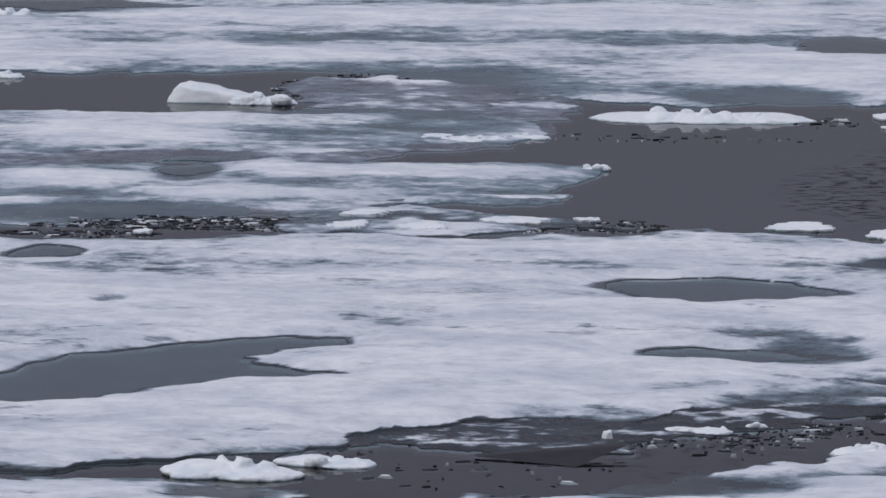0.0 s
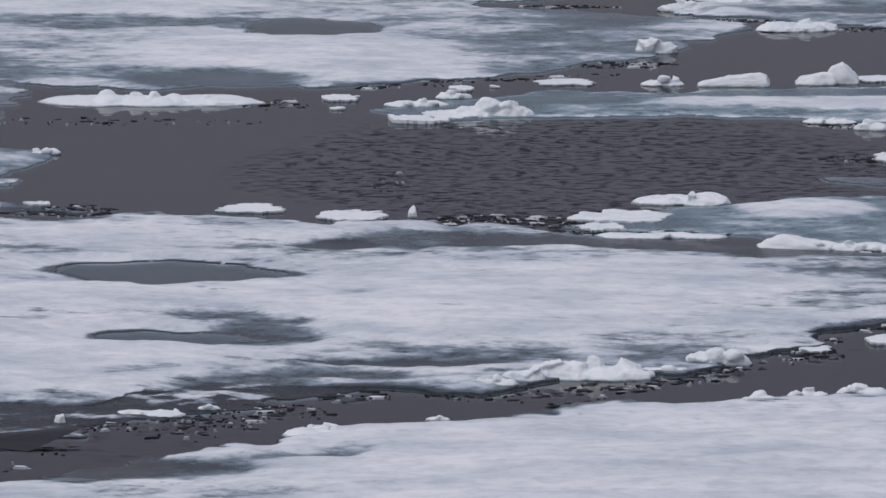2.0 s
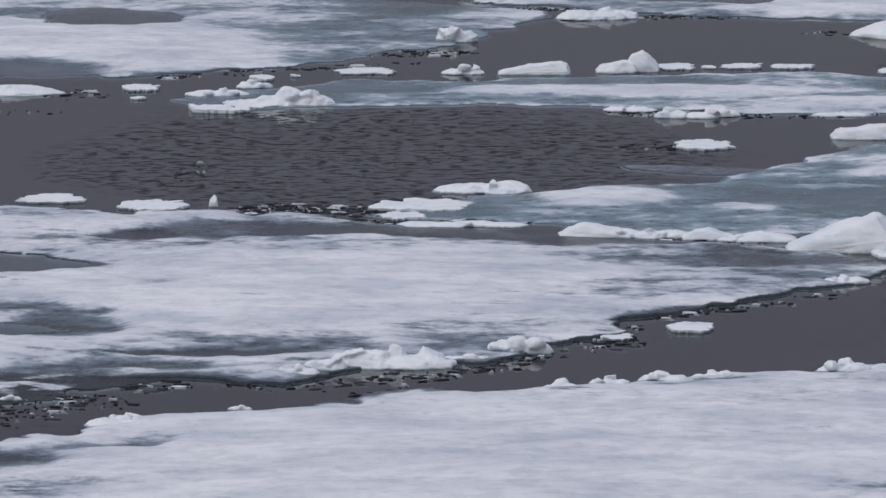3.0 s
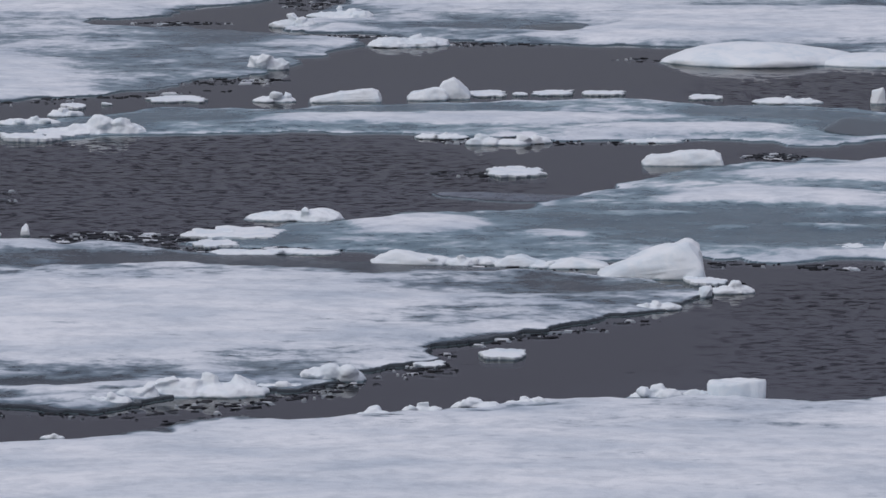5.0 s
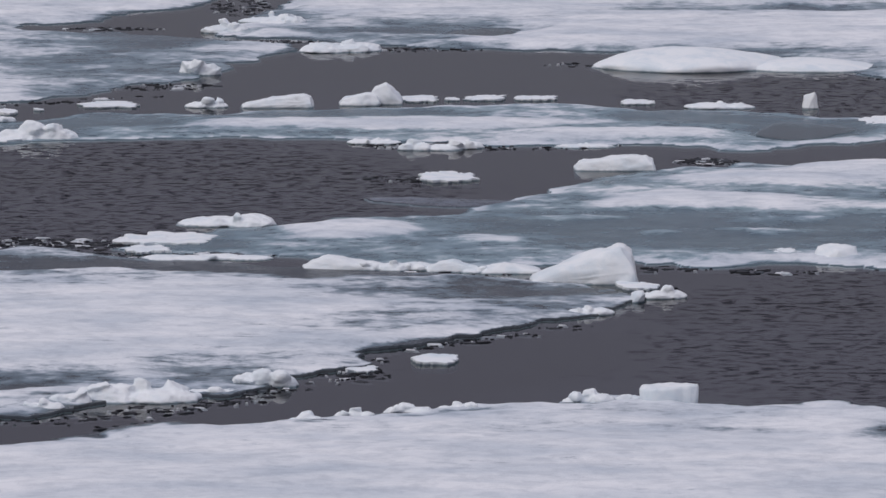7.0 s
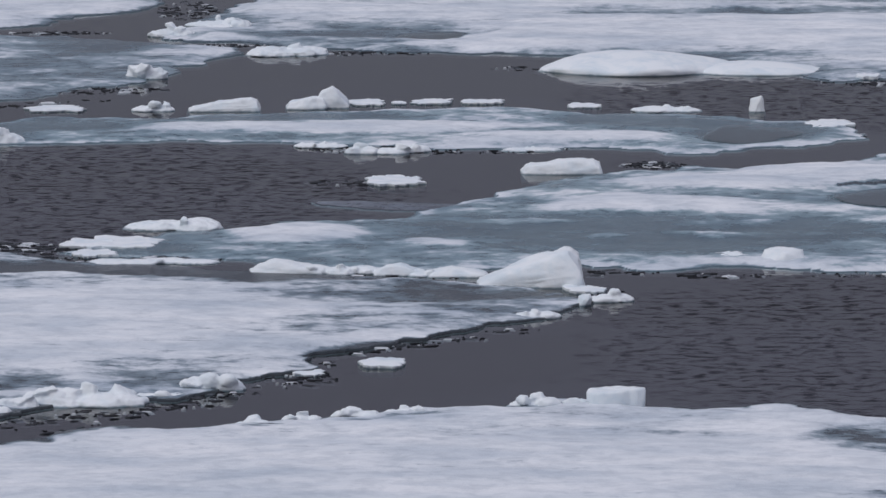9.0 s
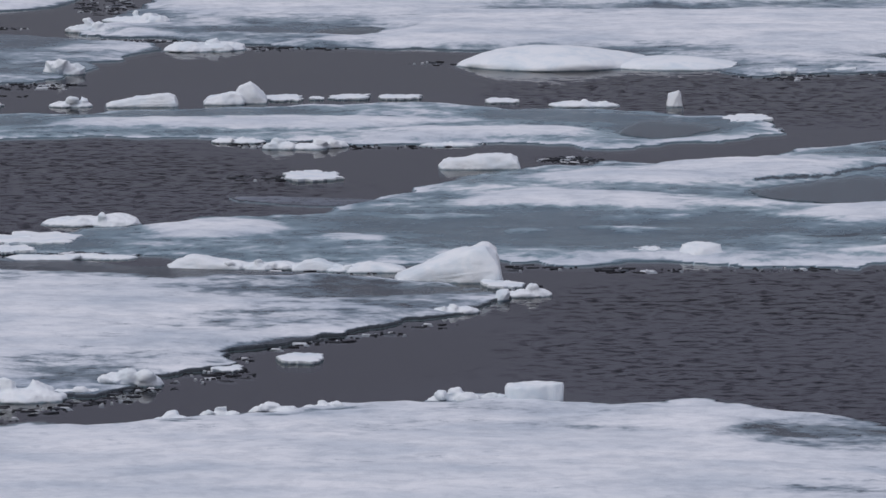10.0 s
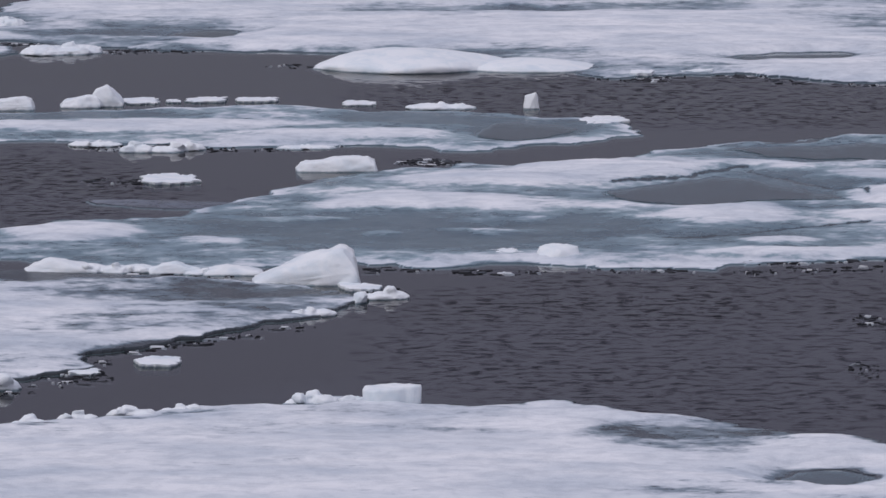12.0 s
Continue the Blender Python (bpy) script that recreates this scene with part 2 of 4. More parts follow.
def inside(outline, x, y):
    """The distance in metres to an outline, positive within it."""
    best, odd = np.full_like(x, 1e9), np.zeros(x.shape, bool)
    for (x0, y0), (x1, y1) in zip(outline, outline[1:] + outline[:1]):
        ex, ey = x1 - x0, y1 - y0
        t = np.clip(((x - x0) * ex + (y - y0) * ey) / (ex * ex + ey * ey + 1e-9), 0, 1)
        best = np.minimum(best, np.hypot(x - x0 - t * ex, y - y0 - t * ey))
        if abs(ey) > 1e-9:
            odd ^= ((y0 > y) != (y1 > y)) & (x < ex * (y - y0) / ey + x0)
    return np.where(odd, best, -best)


def slope(x, y, z):
    """The normals of a height grid."""
    zy, zx = np.gradient(z, y[1, 0] - y[0, 0], x[0, 1] - x[0, 0])
    n = np.stack([-zx, -zy, np.ones_like(z)], 2)
    return n / np.linalg.norm(n, axis=2, keepdims=True)


def sheet(name, x, y, z, cell, material, normals, cover=None):
    """A smooth mesh of the chosen cells of a height grid."""
    cols = x.shape[1]
    r, c = np.nonzero(cell)
    a = r * cols + c
    quads = np.stack([a, a + 1, a + cols + 1, a + cols], 1)
    used, quads = np.unique(quads, return_inverse=True)
    quads = quads.reshape(-1, 4)
    mesh = bpy.data.meshes.new(name)
    mesh.vertices.add(len(used))
    mesh.vertices.foreach_set("co", np.stack([x.ravel()[used], y.ravel()[used], z.ravel()[used]], 1).astype(np.float32).ravel())
    mesh.loops.add(quads.size)
    mesh.loops.foreach_set("vertex_index", quads.astype(np.int32).ravel())
    mesh.polygons.add(len(quads))
    mesh.polygons.foreach_set("loop_start", np.arange(0, quads.size, 4, dtype=np.int32))
    mesh.polygons.foreach_set("use_smooth", np.ones(len(quads), bool))
    mesh.update(calc_edges=True)
    if cover is not None:
        mesh.attributes.new("cover", "FLOAT", "POINT").data.foreach_set("value", cover.ravel()[used].astype(np.float32))
    if normals is not None:
        mesh.normals_split_custom_set_from_vertices(normals.reshape(-1, 3)[used])
    mesh.materials.append(material)
    return mesh


def onto_line(d, level, mx, my):
    """Moves the grid points next to the line where d has the given level onto it, so that cliffs run clean; adds the moves to mx and my."""
    dy, dx = np.gradient(d, STEP_Y, STEP_X)
    along_y = np.abs(dy) * STEP_Y >= np.abs(dx) * STEP_X
    reach = 0.5 * np.where(along_y, np.abs(dy) * STEP_Y, np.abs(dx) * STEP_X)
    near = (np.abs(d - level) <= reach) & (mx == 0) & (my == 0)
    move = np.where(along_y, -(d - level) / np.where(np.abs(dy) < 1e-3, 1, dy), -(d - level) / np.where(np.abs(dx) < 1e-3, 1, dx))
    my[near & along_y] = move[near & along_y]
    mx[near & ~along_y] = move[near & ~along_y]
    return np.where(near, level, d)


def islands(mask, least=500):
    """Numbers the joined patches of a mask from 1; patches of fewer cells than least stay 0."""
    least = max(40, min(least, int(mask.sum()) // 4))
    runs, parent, above = [], [], []

    def root(k):
        while parent[k] != k:
            k = parent[k]
        return k

    for r in range(mask.shape[0]):
        step = np.diff(np.concatenate([[0], mask[r].astype(np.int8), [0]]))
        row = []
        for s, e in zip(np.nonzero(step == 1)[0], np.nonzero(step == -1)[0]):
            k = len(runs)
            runs.append((r, s, e))
            parent.append(k)
            row.append((s, e, k))
            for s0, e0, k0 in above:
                if s0 < e and s < e0:
                    parent[root(k0)] = root(k)
        above = row
    size = {}
    for k, (r, s, e) in enumerate(runs):
        size[root(k)] = size.get(root(k), 0) + e - s
    number = {k: i + 1 for i, k in enumerate(q for q in size if size[q] >= least)}
    out = np.zeros(mask.shape, int)
    for k, (r, s, e) in enumerate(runs):
        out[r, s:e] = number.get(root(k), 0)
    return out


STEP_X, STEP_Y = 0.03, 0.065


def floe(label, outline, drifts, melts, ponds, lakes=(), cracks=(), seed=0, cover=0.68, dip=0.0, thick=0.068, ragged=1.0, rim=0.0, edge=0.4, material=None):
    """A sheet of sea ice: a ragged outline, snow that thins in the melts and gathers in the drifts, and ponds down to the water."""
    material = material or ICE
    ox, oy = [p[0] for p in outline], [p[1] for p in outline]
    x, y = np.meshgrid(np.arange(min(ox) - 0.6, max(ox) + 0.6, STEP_X), np.arange(min(oy) - 1.0, max(oy) + 1.0, STEP_Y))
    wx = x + ragged * 0.20 * fbm(x, y, 0.9, 4, seed + 50, 0.6)
    wy = y + ragged * 0.50 * fbm(x, y, 1.1, 4, seed + 60, 0.58)
    sx = x + ragged * 0.20 * fbm(x, y, 0.9, 3, seed + 50, 0.6)
    sy = y + ragged * 0.50 * fbm(x, y, 1.1, 3, seed + 60, 0.58)
    d = inside(outline, sx, sy) + ragged * (0.13 * fbm(x, y, 0.5, 2, seed + 70, 0.6) + 0.09 * fbm(x * 0.7, y, 0.2, 3, seed + 71, 0.6))
    amount = cover + 0.34 * fbm(x, y, 2.6, 2, seed, 0.58)
    for px, py, rx, ry, much in drifts:
        amount += 0.9 * much * (1 - smooth(0.35, 1.15, np.hypot((wx - px) / rx, (wy - py) / ry)))
    for px, py, rx, ry, much in melts:
        amount -= 0.75 * much * (1 - smooth(0.35, 1.15, np.hypot((wx - px) / rx, (wy - py) / ry)))
    broad = amount.copy()
    amount += 0.12 * fbm(x, y, 0.65, 3, seed + 30, 0.58) + 0.24 * fbm(0.4 * x, y, 1.1, 4, seed + 40, 0.55)
    snow = smooth(-0.15, 1.1, amount)
    h = 0.022 - dip * (1 - smooth(0.1, 0.5, amount)) + thick * snow + 0.03 * smooth(0.8, 1.9, amount)
    h += 0.014 * fbm(x, y, 1.3, 5, seed + 80, 0.55) * snow + 0.006 * fbm(x, y, 0.25, 3, seed + 81, 0.6)
    h = np.where(h > 0, h * (edge + (1 - edge) * smooth(0.0, 0.5, d)), h)
    snow = np.minimum(1.0, snow + rim * (1 - smooth(0.05, 0.35, d)))
    even = h.copy()
    bowls = np.zeros(x.shape, int)
    wobble = 0.14 * fbm(x, y, 0.7, 3, seed + 90, 0.5)
    shores = [((1 - np.hypot((sx - px) / rx, (sy - py) / ry)) * min(rx, ry) + wobble, much) for px, py, rx, ry, much in ponds]
    shores += [(inside(lake, sx, sy) + wobble, 0.8) for lake in lakes]
    mx, my = np.zeros_like(x), np.zeros_like(y)
    for k, (shore, much) in enumerate(shores):
        shore = onto_line(-shore, 0.03, mx, my)
        h = h * (0.18 + 0.82 * smooth(0.05, 0.5, shore))
        h = np.where(shore >= 0.0299, h, -0.018 * much - 0.022)
        snow = snow * smooth(0.045, 0.12, shore)
        bowls[shore < 0.0299] = k + 1
    d = onto_line(d, 0.03, mx, my)
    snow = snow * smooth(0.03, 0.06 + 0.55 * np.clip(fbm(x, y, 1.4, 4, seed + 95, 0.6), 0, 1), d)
    for crack in cracks:
        away = np.full_like(x, 9.0)
        for (ax, ay), (bx, by) in zip(crack, crack[1:]):
            t = np.clip(((wx - ax) * (bx - ax) + (wy - ay) * (by - ay)) / ((bx - ax) ** 2 + (by - ay) ** 2), 0, 1)
            away = np.minimum(away, np.hypot(wx - ax - t * (bx - ax), 0.4 * (wy - ay - t * (by - ay))))
        snow = np.where(away < 0.03, -0.4, np.minimum(snow, smooth(0.03, 0.10, away) + 0.5 * snow))
        h = h - 0.02 * (1 - smooth(0.03, 0.15, away))
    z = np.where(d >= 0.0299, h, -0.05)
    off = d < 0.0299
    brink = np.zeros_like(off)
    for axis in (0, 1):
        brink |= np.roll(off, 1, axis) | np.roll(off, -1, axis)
    # edge walls go near black: wet ice plus shade put into the colour
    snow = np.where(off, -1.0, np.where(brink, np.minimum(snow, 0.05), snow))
    x0, y0, x, y = x, y, x + mx, y + my
    normals = slope(x0, y0, even)
    keep = d > 0.0
    cell = keep[:-1, :-1] | keep[1:, :-1] | keep[:-1, 1:] | keep[1:, 1:]
    pond_cell = bowls[:-1, :-1]
    white = islands(cell & (smooth(-0.15, 1.1, broad)[:-1, :-1] > 0.45) & (pond_cell == 0))
    rest = cell & (white == 0) & (pond_cell == 0)
    grey = islands(rest)
    flow = np.where(white > 0, white, 0)
    last = np.maximum.accumulate(np.where(flow > 0, np.arange(flow.shape[1])[None, :], 0), axis=1)
    left = np.take_along_axis(flow, last, axis=1)
    back = np.minimum.accumulate(np.where(flow > 0, np.arange(flow.shape[1])[None, :], flow.shape[1] - 1)[:, ::-1], axis=1)[:, ::-1]
    left = np.where(left > 0, left, np.take_along_axis(flow, back, axis=1))
    grey = np.where(rest & (grey == 0) & (left == 0), 1, grey)
    white = np.where(rest & (grey == 0), left, white)
    thing = tagged(new("ice_floe"), label, "ice floe", "drifting ice floes")
    pieces = [("ice_sheet", (grey == k + 1), "bare grey wet ice and slush") for k in range(grey.max())]
    pieces += [("snow_cover", white == k + 1, "white drained snow") for k in range(white.max())]
    pieces += [("melt_pond", cell & (pond_cell == k + 1), "still blue-grey melt pond") for k in range(len(shores))]
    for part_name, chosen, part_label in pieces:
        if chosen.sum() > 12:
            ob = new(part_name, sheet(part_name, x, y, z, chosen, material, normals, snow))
            ob.parent = thing
            tagged(ob, part_label)
            if part_name == "melt_pond":
                top = new("pond_water", sheet("pond_water", x, y, np.full_like(z, 0.008), chosen, CALM, slope(x0, y0, np.zeros_like(z))))
                top.parent = ob
    return thing


def roughened(name, bm, material, seed, size, cuts, lumps):
    """Cuts a coarse hull finely, softens its edges and roughens it."""
    bmesh.ops.triangulate(bm, faces=bm.faces)
    bmesh.ops.subdivide_edges(bm, edges=bm.edges, cuts=cuts, use_grid_fill=True)
    for _ in range(1):
        bmesh.ops.smooth_vert(bm, verts=bm.verts, factor=0.35, use_axis_x=True, use_axis_y=True, use_axis_z=True)
    bm.normal_update()
    small = min(size[0], size[1], size[2] * 2.5)
    for v in bm.verts:
        p = v.co + Vector((seed * 3.7, 0, 0))
        v.co += v.normal * small * lumps * (noise.fractal(p * (1.7 / small), 0.7, 2.0, 5) + 0.5 * noise.noise(p * (5.0 / small)))
    for f in bm.faces:
        f.smooth = True
    mesh = bpy.data.meshes.new(name)
    bm.to_mesh(mesh)
    bm.free()
    mesh.materials.append(material)
    return mesh


def hull(bm):
    made = bmesh.ops.convex_hull(bm, input=bm.verts)
    bmesh.ops.delete(bm, geom=[g for g in made["geom_interior"] if isinstance(g, bmesh.types.BMVert)], context="VERTS")


def ice_block(seed, label, x, y, length, width, height):
    """An angular block, narrower at its top."""
    length, height = 1.08 * length, 1.08 * height
    rng = random.Random(seed * 7 + 115)
    bm = bmesh.new()
    for k in range(15):
        u, v = rng.uniform(-1, 1), rng.uniform(-1, 1)
        edge = max(abs(u), abs(v), 0.01)
        u, v = u / edge * rng.uniform(0.7, 1.0), v / edge * rng.uniform(0.7, 1.0)
        if k < 7:
            top = (1.0 if k == 0 else rng.uniform(0.35, 0.9))
            bm.verts.new((0.5 * length * u * 0.75, 0.5 * width * v * 0.75, height * 1.05 * top))
        else:
            bm.verts.new((0.5 * length * u * 1.1, 0.5 * width * v * 1.1, -0.10 + 0.2 * height * rng.random()))
    hull(bm)
    ob = new("ice_block", roughened("ice_block", bm, BLOCK, seed, (length, width, height), 6, 0.05))
    ob.location = (x, y, 0)
    return tagged(ob, label, "ice block", "blocks of ice")


def ice_wedge(seed, label, x, y, length, width, height, tip, low):
    """A broken slab: tall at tip along its length, sloping to a low left end, with chipped corners."""
    rng = random.Random(seed * 11 + 41)
    bm = bmesh.new()
    for u in (-1.0, -0.35, 0.35, 1.0):
        for v in (-1.0, 1.0):
            bm.verts.new((0.5 * length * (u + rng.uniform(-0.06, 0.06)), 0.5 * width * v * rng.uniform(0.75, 1.0), -0.1))
            bm.verts.new((0.5 * length * (u * 0.97 + rng.uniform(-0.05, 0.03)), 0.5 * width * v * rng.uniform(0.7, 0.95), height * rng.uniform(0.10, 0.28) * (1 + 0.4 * u)))
    for v in (-0.62, 0.66):
        bm.verts.new((0.5 * length * (-0.80 + rng.uniform(-0.06, 0.06)), 0.5 * width * v, height * low * rng.uniform(0.9, 1.0)))
        if tip > 0:
            bm.verts.new((0.5 * length * (tip - 0.55), 0.5 * width * v * 0.9, height * (low + 0.62 * (1 - low)) * rng.uniform(0.95, 1.05)))
        bm.verts.new((0.5 * length * (tip + rng.uniform(-0.04, 0.04)), 0.5 * width * v * 0.7, height * rng.uniform(0.94, 1.0)))
        bm.verts.new((0.5 * length * min(0.97, tip + 0.22), 0.5 * width * v * 0.8, height * rng.uniform(0.62, 0.8)))
    hull(bm)
    ob = new("ice_block", roughened("ice_block", bm, BLOCK, seed, (length, width, height), 6, 0.05))
    ob.location = (x, y, 0)
    return tagged(ob, label, "ice block", "blocks of ice")


def ice_plate(seed, label, x, y, length, width, height, tilt=None):
    """A flat broken plate with a jagged outline and upright sides, afloat at a slight tilt; tilt lifts its right end."""
    rng = random.Random(seed * 13 + 5)
    tilt = rng.uniform(-0.2, 0.3) if tilt is None else tilt
    shift = Vector((seed * 5.3, seed * 2.1, 0))
    bm = bmesh.new()
    n, jag = 72, min(1.0, max(0.3, (0.07 / height) ** 2))
    rim = []
    for k in range(n):
        a = 2 * math.pi * k / n
        p = Vector((math.cos(a), math.sin(a), 0))
        r = 0.94 + (0.10 + 0.14 * jag) * noise.fractal(p * 1.6 + shift, 1.5 - 0.9 * jag, 2.0, 3 + round(3 * jag)) + 0.10 * jag * (noise.cell(p * 2.3 + shift) - 0.5)
        rim.append((r * math.copysign(abs(p.x) ** 0.75, p.x), r * math.copysign(abs(p.y) ** 0.75, p.y)))
    rings = []
    for level, shrink in ((1, 0.25), (1, 0.5), (1, 0.72), (1, 0.88), (1, 0.96), (0.86, 1.0), (0.3, 0.99), (-1, 0.95)):
        ring = []
        for u, v in rim:
            px, py = 0.5 * length * u * shrink, 0.5 * width * v * shrink
            top = height * (0.86 + tilt * u * shrink)
            rough = 0.28 * noise.fractal(Vector((px * 4.5, py * 2.5, seed)), 0.7, 2.0, 5) + 0.14 * noise.noise(Vector((px * 19, py * 8, seed)))
            z = top * level + height * jag * rough * min(1.0, level + 0.2) if level > 0 else -0.08
            ring.append(bm.verts.new((px, py, z)))
        rings.append(ring)
    middle = bm.verts.new((0, 0, 0.86 * height))
    for k in range(n):
        bm.faces.new((middle, rings[0][k], rings[0][(k + 1) % n]))
        for inner, outer in zip(rings, rings[1:]):
            f = bm.faces.new((inner[k], outer[k], outer[(k + 1) % n], inner[(k + 1) % n]))
            f.smooth = jag < 1 or (outer is not rings[-1] and outer is not rings[-2])
    mesh = bpy.data.meshes.new("ice_plate")
    bm.to_mesh(mesh)
    bm.free()
    mesh.materials.append(BLOCK)
    ob = new("ice_plate", mesh)
    ob.location = (x, y, 0)
    return tagged(ob, label, "ice plate", "plates of broken ice")


def lump(bm, centre, radii, seed, rough):
    """Adds one rounded frozen lump to a mesh in the making."""
    made = bmesh.ops.create_icosphere(bm, subdivisions=4 if max(radii) > 0.3 else 3 if max(radii) > 0.08 else 2, radius=1.0)["verts"]
    shift = Vector((seed * 1.7, seed * 0.9, 0))
    for v in made:
        p = v.co.copy()
        k = 1 + rough * noise.fractal(p * 1.3 + shift, 0.7, 2.0, 5) + 0.4 * rough * noise.noise(p * 5 + shift)
        v.co = Vector(centre) + Vector((p.x * radii[0], p.y * radii[1], p.z * radii[2])) * k


def chunk(bm, centre, radii, rng):
    """Adds one angular broken chunk to a mesh in the making."""
    made = bmesh.new()
    for k in range(14):
        a, z = rng.uniform(0, 2 * math.pi), rng.uniform(-1, 1)
        flat = math.sqrt(1 - z * z)
        made.verts.new((centre[0] + radii[0] * flat * math.cos(a), centre[1] + radii[1] * flat * math.sin(a), centre[2] + radii[2] * max(-0.9, min(0.9, 1.1 * z))))
    hull(made)
    piece = bpy.data.meshes.new("chunk")
    made.to_mesh(piece)
    made.free()
    bm.from_mesh(piece)
    bpy.data.meshes.remove(piece)


def fused(name, bm, grain, seed, height):
    """Melts overlapping lumps into one frosted skin."""
    raw = bpy.data.meshes.new(name)
    bm.to_mesh(raw)
    bm.free()
    ob = new(name, raw)
    skin = ob.modifiers.new("skin", "REMESH")
    skin.mode, skin.voxel_size = "VOXEL", grain
    mesh = bpy.data.meshes.new_from_object(ob.evaluated_get(bpy.context.evaluated_depsgraph_get()))
    bpy.data.objects.remove(ob)
    bm = bmesh.new()
    bm.from_mesh(mesh)
    for _ in range(1):
        bmesh.ops.smooth_vert(bm, verts=bm.verts, factor=0.5, use_axis_x=True, use_axis_y=True, use_axis_z=True)
    bm.normal_update()
    for v in bm.verts:
        p = v.co + Vector((seed * 2.9, 0, 0))
        v.co += v.normal * (0.045 * height * (noise.fractal(p * (2.8 / max(0.1, height)), 0.8, 2.0, 4) + 0.35 * noise.noise(p * (9.0 / max(0.1, height)))))
    for f in bm.faces:
        f.smooth = True
    bm.to_mesh(mesh)
    bm.free()
    mesh.name = name
    mesh.materials.clear()
    mesh.materials.append(BLOCK)
    return mesh


def snow_mound(seed, label, x, y, length, width, height):
    """A ragged heap: a low uneven base and a row of rounded frozen lumps."""
    rng = random.Random(seed * 31 + 7)
    bm = bmesh.new()
    count = max(2, min(9, round(length / (0.65 * width))))
    for k in range(count):
        cx = length * ((k + 0.5) / count - 0.5) * 0.86
        lump(bm, (cx, width * rng.uniform(-0.15, 0.15), 0.0), (length / count * rng.uniform(0.62, 0.9), width * rng.uniform(0.32, 0.46), height * rng.uniform(0.45, 0.70)), seed * 20 + k, 0.17)
    count = max(3, min(8, int(0.8 * length / max(0.1, height))))
    for k in range(count):
        r = rng.uniform(0.32, 0.55) * height
        top = height * (1.0 if k == count // 2 else rng.uniform(0.45, 0.95))
        cx = length * (0.84 * (k + rng.uniform(0.2, 0.8)) / count - 0.42)
        spot, radii = (cx, width * rng.uniform(-0.3, 0.1), top - r), (r * rng.uniform(1.1, 1.9), r * rng.uniform(1.0, 1.5), r)
        if rng.random() < 0.7:
            chunk(bm, spot, radii, rng)
        else:
            lump(bm, spot, radii, seed * 20 + 9 + k, 0.18)
    mesh = fused("snow_mound", bm, max(0.012, min(0.03, 0.016 * length)), seed, height)
    ob = new("snow_mound", mesh)
    ob.location = (x, y, 0)
    return tagged(ob, label, "snow mound", "heaps of snow and ice")


def snow_dome(seed, label, x, y, length, width, height):
    """A smooth low hummock, steep at its foot."""
    bm = bmesh.new()
    lump(bm, (0, 0, -0.02), (0.54 * length, 0.5 * width, 1.12 * height), seed + 70, 0.09)
    for v in bm.verts:
        u = 2 * v.co.x / length
        v.co.z *= 1.0 - 0.10 * u * u - 0.15 * max(0.0, u)
        v.co.y *= 1.0 - 0.15 * u * u
    for f in bm.faces:
        f.smooth = True
    mesh = bpy.data.meshes.new("snow_mound")
    bm.to_mesh(mesh)
    bm.free()
    mesh.materials.append(BLOCK)
    ob = new("snow_mound", mesh)
    ob.location = (x, y, 0)
    return tagged(ob, label, "snow mound", "heaps of snow and ice")


def brash(seed, label, zones, edges):
    """Countless small bits of broken ice adrift, in patches given as centre, half sizes and count."""
    rng = random.Random(seed)
    verts, faces = [], []
    zones = list(zones)
    for line in edges:
        for (ax, ay), (bx, by) in zip(line, line[1:]):
            for _ in range(int(math.hypot(bx - ax, by - ay) * 4)):
                t = rng.random()
                zones.append((ax + t * (bx - ax), ay + t * (by - ay) - rng.uniform(0.1, 0.5), 0.22, 0.16, rng.randint(1, 4)))
    for px, py, rx, ry, count in zones:
        for _ in range(int(3.2 * count)):
            a, r = rng.uniform(0, 2 * math.pi), math.sqrt(rng.random())
            bx, by = px + rx * r * math.cos(a), py + ry * r * math.sin(a)
            s = 0.006 + 0.034 * rng.random() ** 4.0
            tall, first, n = rng.uniform(0.004, 0.013) * (0.6 + 6 * s), len(verts), rng.randint(5, 7)
            turn, thin = rng.uniform(-0.5, 0.5), rng.uniform(0.35, 0.9)
            for level, shrink in ((-0.02, 1.0), (tall, 0.6)):
                for k in range(n):
                    b, q = 2 * math.pi * k / n, s * shrink * (0.75 + 0.5 * rng.random())
                    u, v = q * math.cos(b) * 3.2, q * math.sin(b) * thin * 2
                    verts.append((bx + u * math.cos(turn) - v * math.sin(turn) * 0.5, by + u * math.sin(turn) + v * math.cos(turn), level + (0.4 * tall * rng.random() if level > 0 else 0)))
            faces.append([first + n + k for k in range(n)])
            faces += [[first + k, first + (k + 1) % n, first + n + (k + 1) % n, first + n + k] for k in range(n)]
    mesh = bpy.data.meshes.new("brash_ice")
    mesh.from_pydata(verts, [], faces)
    mesh.materials.append(BRASH)
    return tagged(new("brash_ice", mesh), label, "brash ice", kind="stuff")


